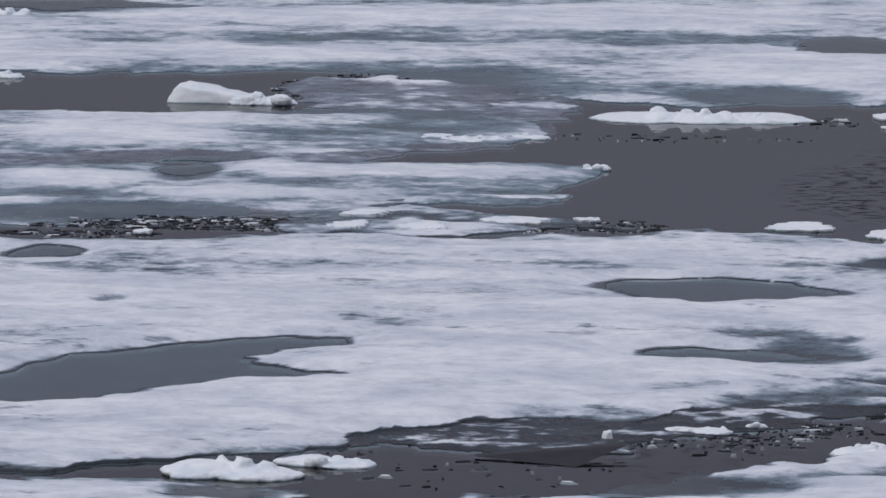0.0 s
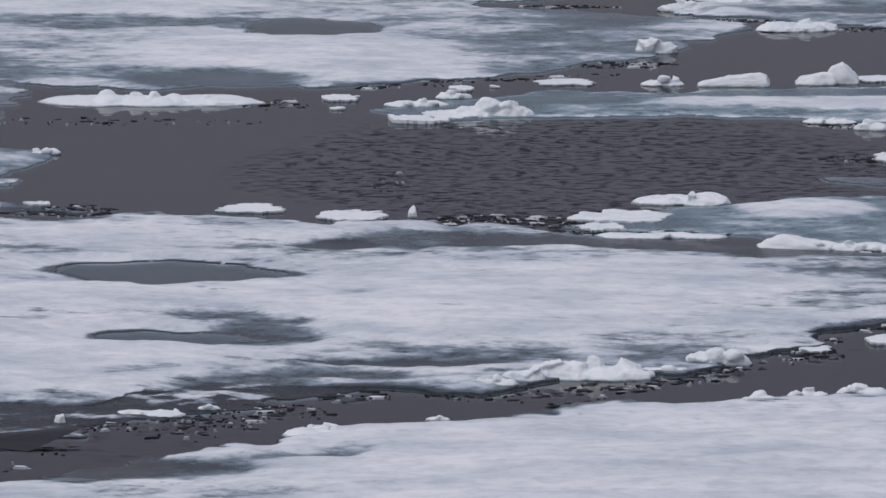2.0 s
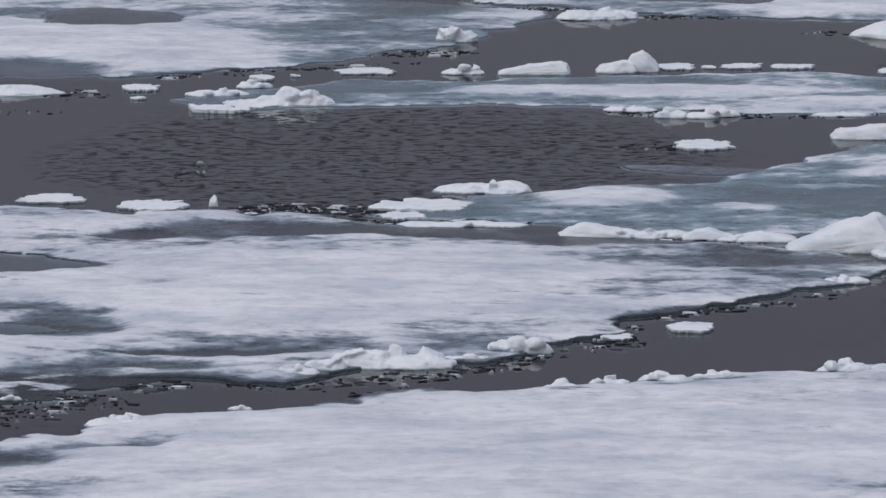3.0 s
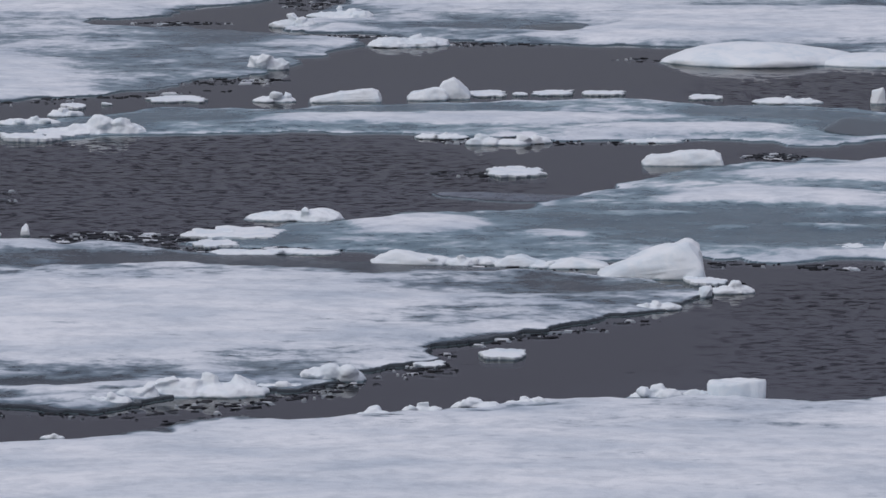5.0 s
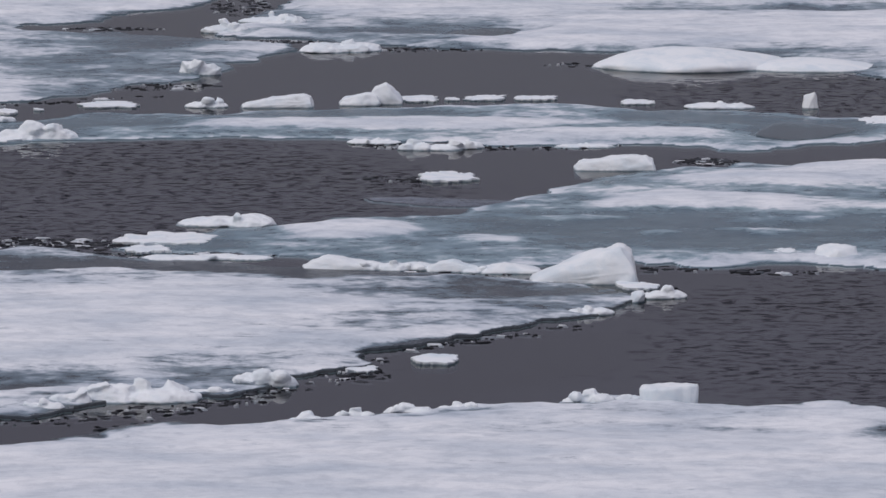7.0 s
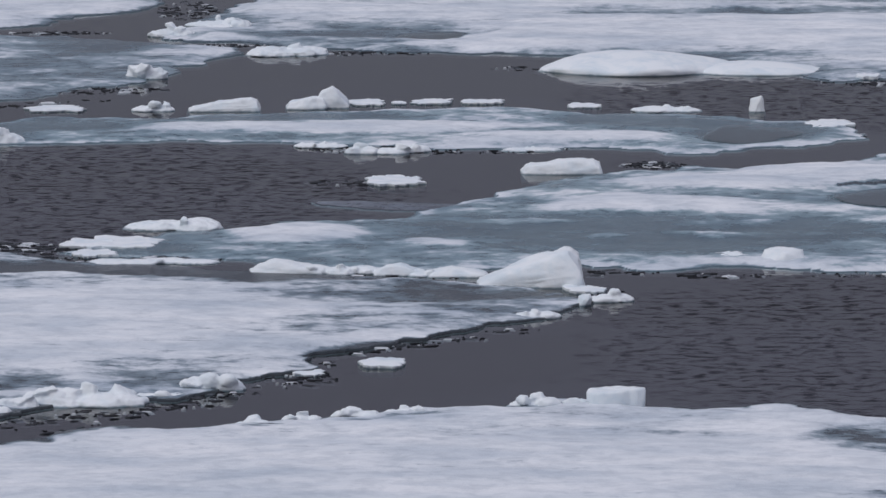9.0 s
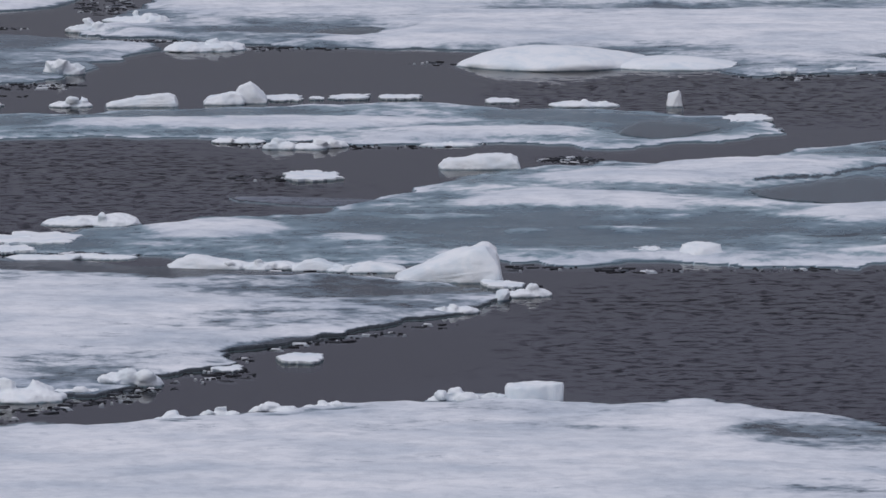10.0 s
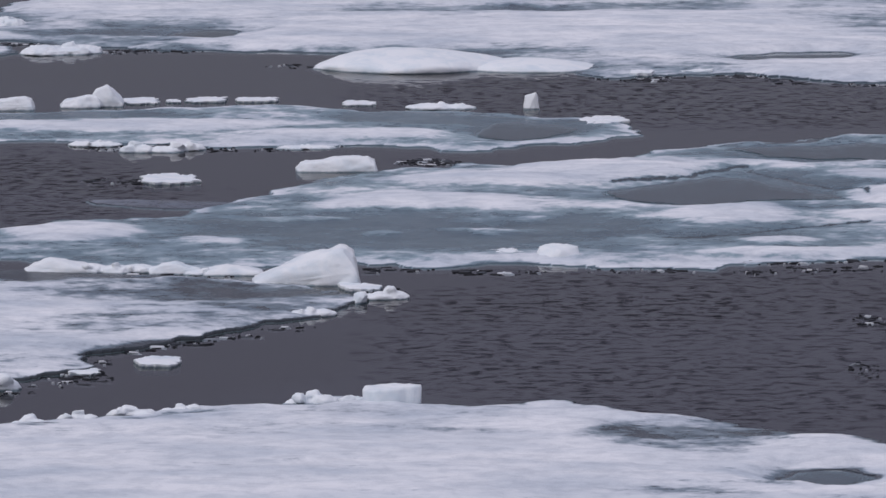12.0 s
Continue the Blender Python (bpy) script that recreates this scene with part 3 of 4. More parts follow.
def thin_pane(label, a, b, c, lift):
    """A tilted pane of dark new ice: its corner b stands lift metres out of the water."""
    bm = bmesh.new()
    front = [bm.verts.new((p[0], p[1], z)) for p, z in ((a, 0.02), (c, 0.004), (b, lift))]
    back = [bm.verts.new((v.co.x, v.co.y + 0.12, v.co.z + 0.004)) for v in front]
    bm.faces.new(front)
    bm.faces.new(back[::-1])
    for k in range(3):
        bm.faces.new((front[k], back[k], back[(k + 1) % 3], front[(k + 1) % 3]))
    bmesh.ops.recalc_face_normals(bm, faces=bm.faces)
    bmesh.ops.subdivide_edges(bm, edges=bm.edges, cuts=5, use_grid_fill=True)
    for v in bm.verts:
        v.co += Vector((0, 0.03, 0.004)) * noise.noise(v.co * 4)
    mesh = bpy.data.meshes.new("thin_ice_pane")
    bm.to_mesh(mesh)
    bm.free()
    mesh.materials.append(PANE)
    return tagged(new("thin_ice_pane", mesh), label, "ice pane", "plates of broken ice")


def flat_ring(name, half, z, material, label, category):
    bm = bmesh.new()
    bmesh.ops.create_grid(bm, x_segments=8, y_segments=8, size=half)
    mesh = bpy.data.meshes.new(name)
    bm.to_mesh(mesh)
    bm.free()
    mesh.materials.append(material)
    ob = new(name, mesh)
    ob.location = (0, 80, z)
    return tagged(ob, label, category, kind="structure")


# ---- the sea ----
flat_ring("water", 4500, 0.0, WATER, "dark cold sea water with faint wind ripples", "water")
flat_ring("deep_water", 4500, -0.6, DEEP, "dark depth of the sea under the surface", "water")


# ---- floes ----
floe('broad snow-covered sea ice floe with melt ponds, wet edges darkened with painted shade',
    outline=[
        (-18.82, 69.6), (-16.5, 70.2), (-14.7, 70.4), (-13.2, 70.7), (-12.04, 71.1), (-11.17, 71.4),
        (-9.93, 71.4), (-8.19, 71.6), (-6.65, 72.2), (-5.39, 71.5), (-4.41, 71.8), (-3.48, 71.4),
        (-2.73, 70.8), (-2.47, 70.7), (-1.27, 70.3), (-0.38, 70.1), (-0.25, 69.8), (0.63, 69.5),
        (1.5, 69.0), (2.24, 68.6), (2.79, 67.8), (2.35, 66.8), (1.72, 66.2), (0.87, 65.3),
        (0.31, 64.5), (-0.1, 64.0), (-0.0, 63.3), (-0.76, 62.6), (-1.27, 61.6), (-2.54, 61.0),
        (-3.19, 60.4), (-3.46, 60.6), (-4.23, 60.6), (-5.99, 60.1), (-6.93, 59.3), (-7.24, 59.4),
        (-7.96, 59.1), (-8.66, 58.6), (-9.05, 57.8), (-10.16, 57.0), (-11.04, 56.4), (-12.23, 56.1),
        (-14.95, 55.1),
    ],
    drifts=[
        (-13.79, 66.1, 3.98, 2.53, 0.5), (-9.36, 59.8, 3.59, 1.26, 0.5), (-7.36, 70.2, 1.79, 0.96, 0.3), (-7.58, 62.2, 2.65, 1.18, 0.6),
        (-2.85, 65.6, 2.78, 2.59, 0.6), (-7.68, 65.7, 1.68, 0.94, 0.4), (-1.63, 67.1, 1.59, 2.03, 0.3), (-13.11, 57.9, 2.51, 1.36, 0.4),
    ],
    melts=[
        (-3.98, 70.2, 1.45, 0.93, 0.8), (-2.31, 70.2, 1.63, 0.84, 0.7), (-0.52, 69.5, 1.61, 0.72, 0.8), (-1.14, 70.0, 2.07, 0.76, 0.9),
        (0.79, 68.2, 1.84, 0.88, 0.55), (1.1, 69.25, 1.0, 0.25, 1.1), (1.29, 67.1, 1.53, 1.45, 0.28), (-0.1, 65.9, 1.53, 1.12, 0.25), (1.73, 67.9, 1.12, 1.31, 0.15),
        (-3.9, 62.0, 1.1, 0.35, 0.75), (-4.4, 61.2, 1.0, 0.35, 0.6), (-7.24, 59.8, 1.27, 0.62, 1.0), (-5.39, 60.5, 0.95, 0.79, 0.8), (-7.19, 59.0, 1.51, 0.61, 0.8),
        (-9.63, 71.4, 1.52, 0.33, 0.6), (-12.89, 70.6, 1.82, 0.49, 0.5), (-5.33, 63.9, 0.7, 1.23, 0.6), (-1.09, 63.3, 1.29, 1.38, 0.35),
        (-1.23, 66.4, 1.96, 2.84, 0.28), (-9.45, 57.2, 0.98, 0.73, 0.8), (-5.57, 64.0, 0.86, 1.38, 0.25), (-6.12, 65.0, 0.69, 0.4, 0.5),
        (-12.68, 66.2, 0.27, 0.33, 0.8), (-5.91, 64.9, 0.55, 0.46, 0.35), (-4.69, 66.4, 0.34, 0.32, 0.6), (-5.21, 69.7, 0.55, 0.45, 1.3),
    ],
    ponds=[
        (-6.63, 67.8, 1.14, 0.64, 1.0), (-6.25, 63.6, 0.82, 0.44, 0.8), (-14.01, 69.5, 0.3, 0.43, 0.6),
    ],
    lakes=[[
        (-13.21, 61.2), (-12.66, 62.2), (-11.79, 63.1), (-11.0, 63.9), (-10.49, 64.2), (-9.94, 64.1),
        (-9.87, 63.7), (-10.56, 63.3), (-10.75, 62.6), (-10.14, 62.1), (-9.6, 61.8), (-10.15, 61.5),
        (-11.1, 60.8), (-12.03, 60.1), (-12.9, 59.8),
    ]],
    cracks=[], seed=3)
floe('near snow-covered ice floe with a ragged slushy rim',
    outline=[
        (-8.79, 54.6), (-7.26, 55.6), (-6.61, 56.2), (-5.97, 57.0), (-4.82, 57.8), (-4.55, 58.0),
        (-3.35, 58.9), (-1.89, 59.8), (-0.59, 60.6), (0.30, 60.9), (1.47, 61.1), (2.87, 61.25), (3.79, 61.25),
        (4.28, 61.05), (5.27, 60.5), (6.2, 59.4), (6.95, 58.6), (7.74, 57.6), (9.25, 56.3),
        (8.66, 52.6), (2.37, 53.0), (-1.54, 52.9), (-3.34, 52.9), (-6.1, 52.2), (-8.39, 52.1),
    ],
    drifts=[
        (-1.48, 55.8, 3.32, 1.89, 0.8), (1.17, 57.2, 2.84, 1.84, 0.7), (2.56, 57.3, 2.92, 1.85, 0.6), (6.49, 56.8, 0.65, 0.71, 0.5),
        (-3.01, 57.0, 2.18, 0.99, 0.5),
    ],
    melts=[
        (-5.71, 56.4, 1.25, 0.9, 1.1), (-5.99, 56.7, 0.63, 0.63, 1.0), (-4.34, 57.2, 0.68, 0.53, 0.75), (0.67, 60.4, 0.6, 0.2, 0.6),
        (5.43, 59.3, 1.26, 1.19, 0.7), (6.09, 57.2, 0.37, 0.5, 0.9), (-4.54, 57.0, 0.85, 0.42, 0.6),
    ],
    ponds=[
        (6.37, 57.2, 0.38, 0.29, 0.8),
    ],
    lakes=[],
    cracks=[], seed=11, ragged=1.25, cover=0.8)
floe('small snowy ice floe beside a dark lead',
    outline=[
        (-13.6, 55.7), (-11.22, 56.0), (-10.21, 55.9), (-9.33, 55.9), (-8.88, 55.5), (-9.53, 54.8),
        (-10.85, 54.2), (-13.17, 53.9),
    ],
    drifts=[
        (-11.73, 55.3, 1.27, 0.58, 0.6),
    ],
    melts=[
        (-9.63, 55.5, 0.74, 0.51, 0.9),
    ],
    ponds=[
    ],
    lakes=[],
    cracks=[], seed=17)
floe('low wet ice floe streaked with thin snow',
    outline=[
        (-21.17, 81.0), (-17.05, 81.8), (-14.94, 82.0), (-12.93, 82.7), (-11.07, 82.6), (-10.22, 81.4),
        (-9.89, 80.2), (-10.37, 79.4), (-11.49, 79.1), (-11.94, 78.5), (-14.84, 77.7), (-20.04, 76.7),
    ],
    drifts=[
        (-15.28, 79.6, 1.98, 1.59, 0.6), (-13.52, 81.1, 2.63, 0.92, 0.4),
    ],
    melts=[
        (-11.37, 81.2, 1.31, 1.43, 0.6), (-14.28, 82.2, 3.51, 0.53, 0.6), (-15.1, 77.3, 2.32, 0.69, 0.6),
    ],
    ponds=[
    ],
    lakes=[],
    cracks=[], seed=23, thick=0.045, cover=0.4, edge=0.2, material=FIELD)
floe('low ragged ice floe with a lifted snowy tip',
    outline=[
        (-19.91, 76.2), (-14.71, 77.0), (-12.81, 77.6), (-10.14, 77.7), (-9.02, 77.4), (-9.02, 76.3),
        (-9.29, 75.3), (-9.01, 74.4), (-9.64, 73.8), (-10.94, 74.0), (-11.72, 73.3), (-12.61, 72.6),
        (-14.92, 71.5), (-18.5, 70.7),
    ],
    drifts=[
        (-15.13, 75.4, 1.23, 0.88, 0.7), (-11.52, 76.6, 2.42, 0.67, 0.6), (-12.6, 74.4, 1.59, 0.58, 0.5), (-15.86, 73.4, 1.36, 0.53, 0.5),
    ],
    melts=[
        (-13.55, 72.6, 2.18, 0.93, 0.8), (-13.72, 76.1, 0.49, 0.89, 0.7), (-9.69, 74.7, 0.7, 0.61, 0.4),
    ],
    ponds=[
        (-13.78, 76.5, 0.29, 0.52, 0.8),
    ],
    lakes=[],
    cracks=[], seed=29, thick=0.045, cover=0.32, edge=0.2, material=FIELD)
floe('far snow-covered ice field with grey melt hollows',
    outline=[
        (-23.22, 86.0), (-17.99, 86.3), (-16.98, 86.2), (-14.3, 86.7), (-12.76, 86.4), (-11.01, 84.3),
        (-8.77, 83.5), (-6.68, 84.0), (-6.48, 83.6), (-5.52, 84.1), (-4.29, 85.1), (-3.48, 86.3),
        (-2.60, 86.9), (-2.05, 87.9), (-1.8, 89.2), (-1.5, 89.8), (-1.04, 91.0), (-1.10, 91.6),
        (-1.83, 91.9), (-2.47, 92.5), (-3.43, 93.3), (-4.92, 93.5), (-4.96, 94.3), (-4.02, 94.6), (-3.5, 95.4), (-2.52, 96.4), (-2.31, 97.5), (-2.46, 103.7), (-9.94, 103.7),
        (-26.63, 98.7),
    ],
    drifts=[
        (-10.89, 93.5, 3.16, 1.88, 0.6), (-12.99, 93.3, 5.55, 1.43, 0.8), (-14.87, 88.5, 2.38, 0.96, 0.6), (-7.54, 87.7, 1.66, 2.04, 0.9),
        (-6.54, 86.8, 2.67, 2.45, 0.5), (-4.81, 90.6, 1.14, 1.05, 0.3), (-6.37, 88.4, 1.94, 2.44, 0.4), (-20.33, 90.0, 3.09, 2.88, 0.3),
    ],
    melts=[
        (-13.71, 85.3, 4.73, 2.38, 0.9), (-9.69, 91.1, 2.96, 1.14, 0.7), (-16.07, 90.3, 2.7, 0.86, 0.2), (-19.16, 93.9, 2.01, 0.78, 0.6),
        (-7.74, 84.6, 1.49, 1.04, 0.9), (-13.74, 90.4, 1.92, 0.57, 0.5), (-2.95, 92.2, 1.55, 1.81, 0.4), (-3.67, 88.5, 2.61, 3.67, 0.5),
        (-2.6, 93.1, 1.64, 2.21, 0.25),
    ],
    ponds=[
        (-7.24, 90.8, 0.53, 0.91, 0.7), (-6.94, 90.5, 0.84, 0.91, 0.7), (-18.88, 94.6, 1.62, 0.59, 0.6),
    ],
    lakes=[],
    cracks=[], seed=31, thick=0.05, cover=0.58, edge=0.2, material=FIELD)
floe('far snow-covered ice field beyond open water',
    outline=[
        (-1.0, 103.7), (-1.12, 97.5), (-1.54, 95.7), (-1.84, 94.5), (-2.22, 93.6), (-2.33, 92.8), (-1.6, 92.2), (-1.0, 92.1), (-0.06, 91.3), (1.21, 91.1), (2.95, 90.5), (4.23, 90.3),
        (3.67, 90.6), (5.52, 89.7), (6.57, 87.5), (7.48, 87.7), (8.4, 88.0), (9.05, 87.1),
        (10.24, 86.6), (13.89, 85.0), (16.84, 89.1), (19.48, 103.2),
    ],
    drifts=[
        (3.44, 92.8, 3.0, 1.9, 0.6), (4.52, 92.4, 3.5, 1.6, 0.5), (10.09, 88.1, 2.05, 1.33, 0.6), (7.97, 93.1, 3.02, 2.96, 0.5),
    ],
    melts=[
        (-0.53, 94.7, 1.59, 2.66, 0.15), (1.43, 93.1, 2.54, 0.59, 0.35), (5.1, 95.9, 2.42, 0.71, 0.7), (9.51, 89.8, 1.09, 0.48, 0.7),
        (6.32, 88.5, 0.63, 0.8, 0.3), (4.8, 90.3, 1.52, 0.42, 0.4),
    ],
    ponds=[
        (9.4, 89.8, 0.68, 0.38, 0.7), (1.54, 93.1, 0.47, 0.59, 0.6),
    ],
    lakes=[],
    cracks=[], seed=37, cover=0.6, edge=0.2, material=FIELD)
floe('long narrow waterlogged ice floe with snow streaks',
    outline=[
        (-5.5, 81.4), (-4.74, 82.5), (-3.81, 83.4), (-2.42, 83.8), (0.12, 84.4), (2.54, 84.5),
        (3.94, 83.9), (5.17, 83.7), (6.5, 82.8), (6.5, 81.5), (5.64, 80.4), (4.27, 80.1),
        (2.96, 80.3), (1.75, 80.6), (-0.29, 81.0), (-2.34, 81.1), (-3.69, 80.9), (-4.75, 80.4),
    ],
    drifts=[
        (0.22, 82.3, 2.6, 0.66, 0.85), (2.96, 81.3, 1.54, 0.62, 0.8), (-3.12, 81.9, 1.31, 0.57, 0.35),
    ],
    melts=[
        (-3.48, 82.3, 1.66, 1.44, 0.5), (4.15, 83.3, 1.64, 0.98, 0.8), (-0.65, 83.6, 2.46, 0.57, 0.7), (5.4, 81.9, 0.69, 0.86, 0.6),
    ],
    ponds=[
        (5.19, 81.9, 0.55, 0.86, 0.55),
    ],
    lakes=[],
    cracks=[], seed=41, cover=0.28, thick=0.055, rim=0.4, edge=0.14, material=BLUE_ICE)
floe('thin turquoise waterlogged ice floe with snow patches',
    outline=[
        (-2.8, 71.3), (-2.17, 72.5), (-1.33, 73.3), (-0.34, 73.9), (0.85, 74.2), (1.38, 75.1),
        (2.18, 76.6), (2.59, 77.5), (3.4, 78.1), (4.37, 78.8), (4.84, 78.6), (6.2, 79.0),
        (6.93, 79.7), (7.67, 80.3), (9.6, 81.2), (13.32, 81.4), (11.52, 70.3), (8.31, 70.1),
        (6.09, 69.9), (4.9, 69.9), (3.73, 70.1), (2.79, 70.4), (1.58, 69.9), (0.7, 70.3),
        (-0.25, 70.6),
    ],
    drifts=[
        (-0.3, 72.8, 0.83, 0.97, 1.0), (3.56, 75.1, 1.24, 0.8, 0.8), (4.33, 77.0, 1.03, 0.63, 0.55), (1.11, 72.1, 0.46, 0.36, 0.4),
        (3.13, 72.3, 0.34, 0.34, 0.6), (4.16, 75.2, 1.11, 0.8, 0.4), (7.0, 73.9, 0.81, 0.94, 0.7), (7.39, 71.6, 0.55, 0.35, 0.6),
        (9.29, 75.4, 1.12, 0.86, 0.5), (5.43, 77.4, 1.96, 0.95, 0.5), (8.95, 73.4, 1.18, 0.65, 0.7), (4.3, 72.7, 0.55, 0.32, 0.5),
        (2.34, 73.6, 0.74, 0.28, 0.5), (7.66, 70.7, 1.5, 0.39, 0.5), (8.29, 78.2, 1.2, 0.5, 0.5), (6.4, 78.2, 1.6, 0.8, 0.45), (8.9, 77.2, 0.9, 0.6, 0.5), (8.8, 80.8, 1.2, 0.4, 0.5), (5.2, 74.6, 1.6, 0.5, 0.35),
    ],
    melts=[
        (3.01, 72.7, 2.05, 1.63, 0.45), (5.43, 71.8, 3.06, 1.22, 0.25), (5.3, 73.3, 0.78, 0.69, 0.8), (-1.91, 71.9, 0.91, 1.55, 0.5),
        (6.65, 76.0, 0.8, 0.99, 0.6), (8.16, 76.3, 0.87, 1.25, 0.4),
    ],
    ponds=[
    ],
    lakes=[[
        (5.86, 76.2), (6.36, 76.8), (7.24, 77.1), (7.61, 76.9), (8.04, 76.1), (8.48, 75.4),
        (7.55, 75.0), (6.41, 75.1), (5.93, 75.4),
    ], [
        (7.69, 79.5), (8.26, 79.9), (9.29, 80.1), (9.77, 80.0), (9.63, 78.8), (9.14, 78.8), (8.34, 78.7), (7.90, 78.9),
    ]],
    cracks=[[
        (5.90, 76.9), (6.74, 77.2), (7.60, 77.8)], [
        (7.66, 77.5), (8.12, 76.6), (8.77, 75.7)], [
        (8.11, 80.4), (8.90, 80.7)], [
        (6.13, 72.1), (7.06, 72.4), (8.45, 72.9)], [
        (7.60, 78.6), (8.31, 78.4), (9.11, 78.7)]], seed=43, cover=0.32, thick=0.055, rim=0.4, edge=0.14, material=BLUE_ICE)
floe('belt of grey slush and broken plates',
    outline=[
        (-14.13, 84.8), (-13.73, 85.9), (-11.83, 86.1), (-10.33, 84.7), (-9.96, 84.0), (-10.86, 83.1),
        (-12.62, 82.5), (-13.55, 83.0),
    ],
    drifts=[
        (-12.53, 85.6, 0.84, 0.57, 0.6),
    ],
    melts=[
    ],
    ponds=[
    ],
    lakes=[],
    cracks=[], seed=57, cover=0.2, thick=0.04, ragged=1.8, edge=0.3, material=THIN_ICE)
floe('grey sliver of thin drifting ice',
    outline=[
        (-0.16, 75.7), (0.86, 75.6), (1.81, 75.3), (2.32, 75.6), (1.67, 74.8), (0.79, 74.9),
        (0.03, 75.3),
    ],
    drifts=[
    ],
    melts=[
    ],
    ponds=[
    ],
    lakes=[],
    cracks=[], seed=61, cover=0.25, thick=0.03, ragged=0.4, edge=0.3, material=THIN_ICE)

floe('thin grey wet ice between two snowy floes',
    outline=[
        (-17.13, 78.8), (-14.39, 78.9), (-12.33, 78.9), (-10.58, 80.0), (-10.11, 81.4), (-9.93, 80.5), (-10.33, 79.1),
        (-11.52, 78.0), (-12.28, 76.8), (-13.3, 77.3), (-14.12, 77.4), (-15.27, 76.4), (-16.51, 76.0),
    ],
    drifts=[(-15.2, 78.3, 1.4, 0.35, 0.4), (-12.6, 78.3, 1.0, 0.3, 0.35)],
    melts=[(-13.6, 77.2, 0.7, 0.7, 0.6), (-11.2, 79.0, 0.8, 0.5, 0.4)],
    ponds=[(-13.75, 77.3, 0.5, 0.42, 0.6)],
    seed=71, cover=0.22, thick=0.012, dip=0.008, edge=0.3, material=THIN_ICE)
floe('smooth translucent grey ice shelf under a snowy floe',
    outline=[
        (-16.14, 74.3), (-13.48, 73.9), (-11.11, 74.7), (-10.01, 75.6), (-10.0, 74.6), (-10.76, 73.7), (-11.72, 73.3),
        (-12.62, 72.7), (-13.91, 72.8), (-15.62, 71.9),
    ],
    drifts=[(-13.2, 73.6, 1.6, 0.25, 0.4), (-10.6, 74.5, 0.5, 0.3, 0.4)],
    melts=[(-14.4, 72.9, 1.5, 0.5, 0.3)],
    ponds=[],
    seed=73, cover=0.24, thick=0.012, dip=0.008, edge=0.3, material=THIN_ICE)
floe('grey slush sheet strewn with broken plates',
    outline=[
        (-11.34, 80.5), (-10.06, 82.4), (-9.75, 83.3), (-10.31, 84.5), (-11.32, 84.5), (-12.26, 83.0), (-13.34, 83.4),
        (-13.5, 82.7), (-12.46, 81.5),
    ],
    drifts=[(-10.6, 83.6, 0.7, 0.4, 0.35)],
    melts=[],
    ponds=[],
    seed=79, cover=0.2, thick=0.012, dip=0.008, ragged=1.4, edge=0.3, material=THIN_ICE)

floe('dark soaked slush along a floe edge',
    outline=[
        (-9.79, 57.8), (-8.92, 59.1), (-8.27, 59.9), (-7.56, 60.5), (-6.60, 60.7), (-5.81, 61.0), (-4.80, 61.5), (-3.52, 62.1), (-3.14, 61.8), (-3.47, 61.1), (-4.46, 60.5), (-5.17, 59.8), (-5.85, 59.3), (-6.40, 58.9), (-6.53, 58.2), (-7.39, 57.8), (-7.99, 57.9), (-8.78, 58.2), (-9.27, 57.7), (-9.64, 57.0),
    ],
    drifts=[(-5.2, 60.0, 1.2, 0.18, 0.5), (-8.2, 58.3, 0.8, 0.2, 0.3), (-6.3, 59.3, 0.5, 0.15, 0.4)],
    melts=[],
    ponds=[],
    seed=83, cover=0.06, thick=0.008, dip=0.006, ragged=1.3, material=SLUSH)
floe('low tongue of wet snowy ice',
    outline=[
        (-11.13, 75.1), (-10.23, 75.6), (-9.16, 75.1), (-9.09, 74.8), (-9.34, 74.3), (-10.0, 73.9), (-10.84, 74.0),
    ],
    drifts=[(-9.6, 74.6, 0.5, 0.25, 0.5)],
    melts=[],
    ponds=[],
    seed=89, cover=0.35, thick=0.03, rim=0.2, edge=0.2, material=FIELD)
floe('belt of small broken plates frozen into grey slush',
    outline=[
        (-12.02, 73.4), (-10.81, 73.8), (-9.96, 73.6), (-9.01, 73.1), (-8.39, 72.6), (-8.22, 72.0), (-9.14, 71.7),
        (-10.49, 71.6), (-11.74, 71.7),
    ],
    drifts=[(-10.2, 72.1, 0.7, 0.35, 0.5), (-9.3, 72.7, 0.5, 0.2, 0.5), (-11.0, 73.0, 0.5, 0.2, 0.4)],
    melts=[(-10.3, 72.7, 1.2, 0.2, 0.5), (-8.8, 72.2, 0.6, 0.3, 0.4)],
    ponds=[],
    seed=97, cover=0.38, thick=0.012, dip=0.006, ragged=1.7, material=ICE)


# ---- loose ice ----
for seed, spot in enumerate([
        (4.22, 88.95, 2.51, 1.76, 0.23), (5.77, 88.7, 1.78, 1.22, 0.13),
    ]):
    snow_dome(seed, 'smooth rounded snow hummock by open water', *spot)
ice_wedge(1, 'white angular ice block with a sharp upright crest', 0.14, 84.72, 0.46, 0.34, 0.27, 0.05, 0.45)
ice_wedge(2, 'low white slab leaning on a sharp-crested ice block', -0.18, 84.62, 0.52, 0.40, 0.15, 0.55, 0.6)
ice_wedge(3, 'large white wedge-shaped ice block on a floe tip', 2.17, 69.12, 1.10, 0.74, 0.37, 0.66, 0.22)
ice_wedge(11, 'long plate of white ice pushed up at a floe edge', -0.36, 70.02, 0.78, 0.45, 0.15, -0.3, 0.6)
ice_wedge(12, 'small white plate of ice pushed up at a floe edge', 0.80, 69.86, 0.52, 0.4, 0.11, 0.1, 0.5)
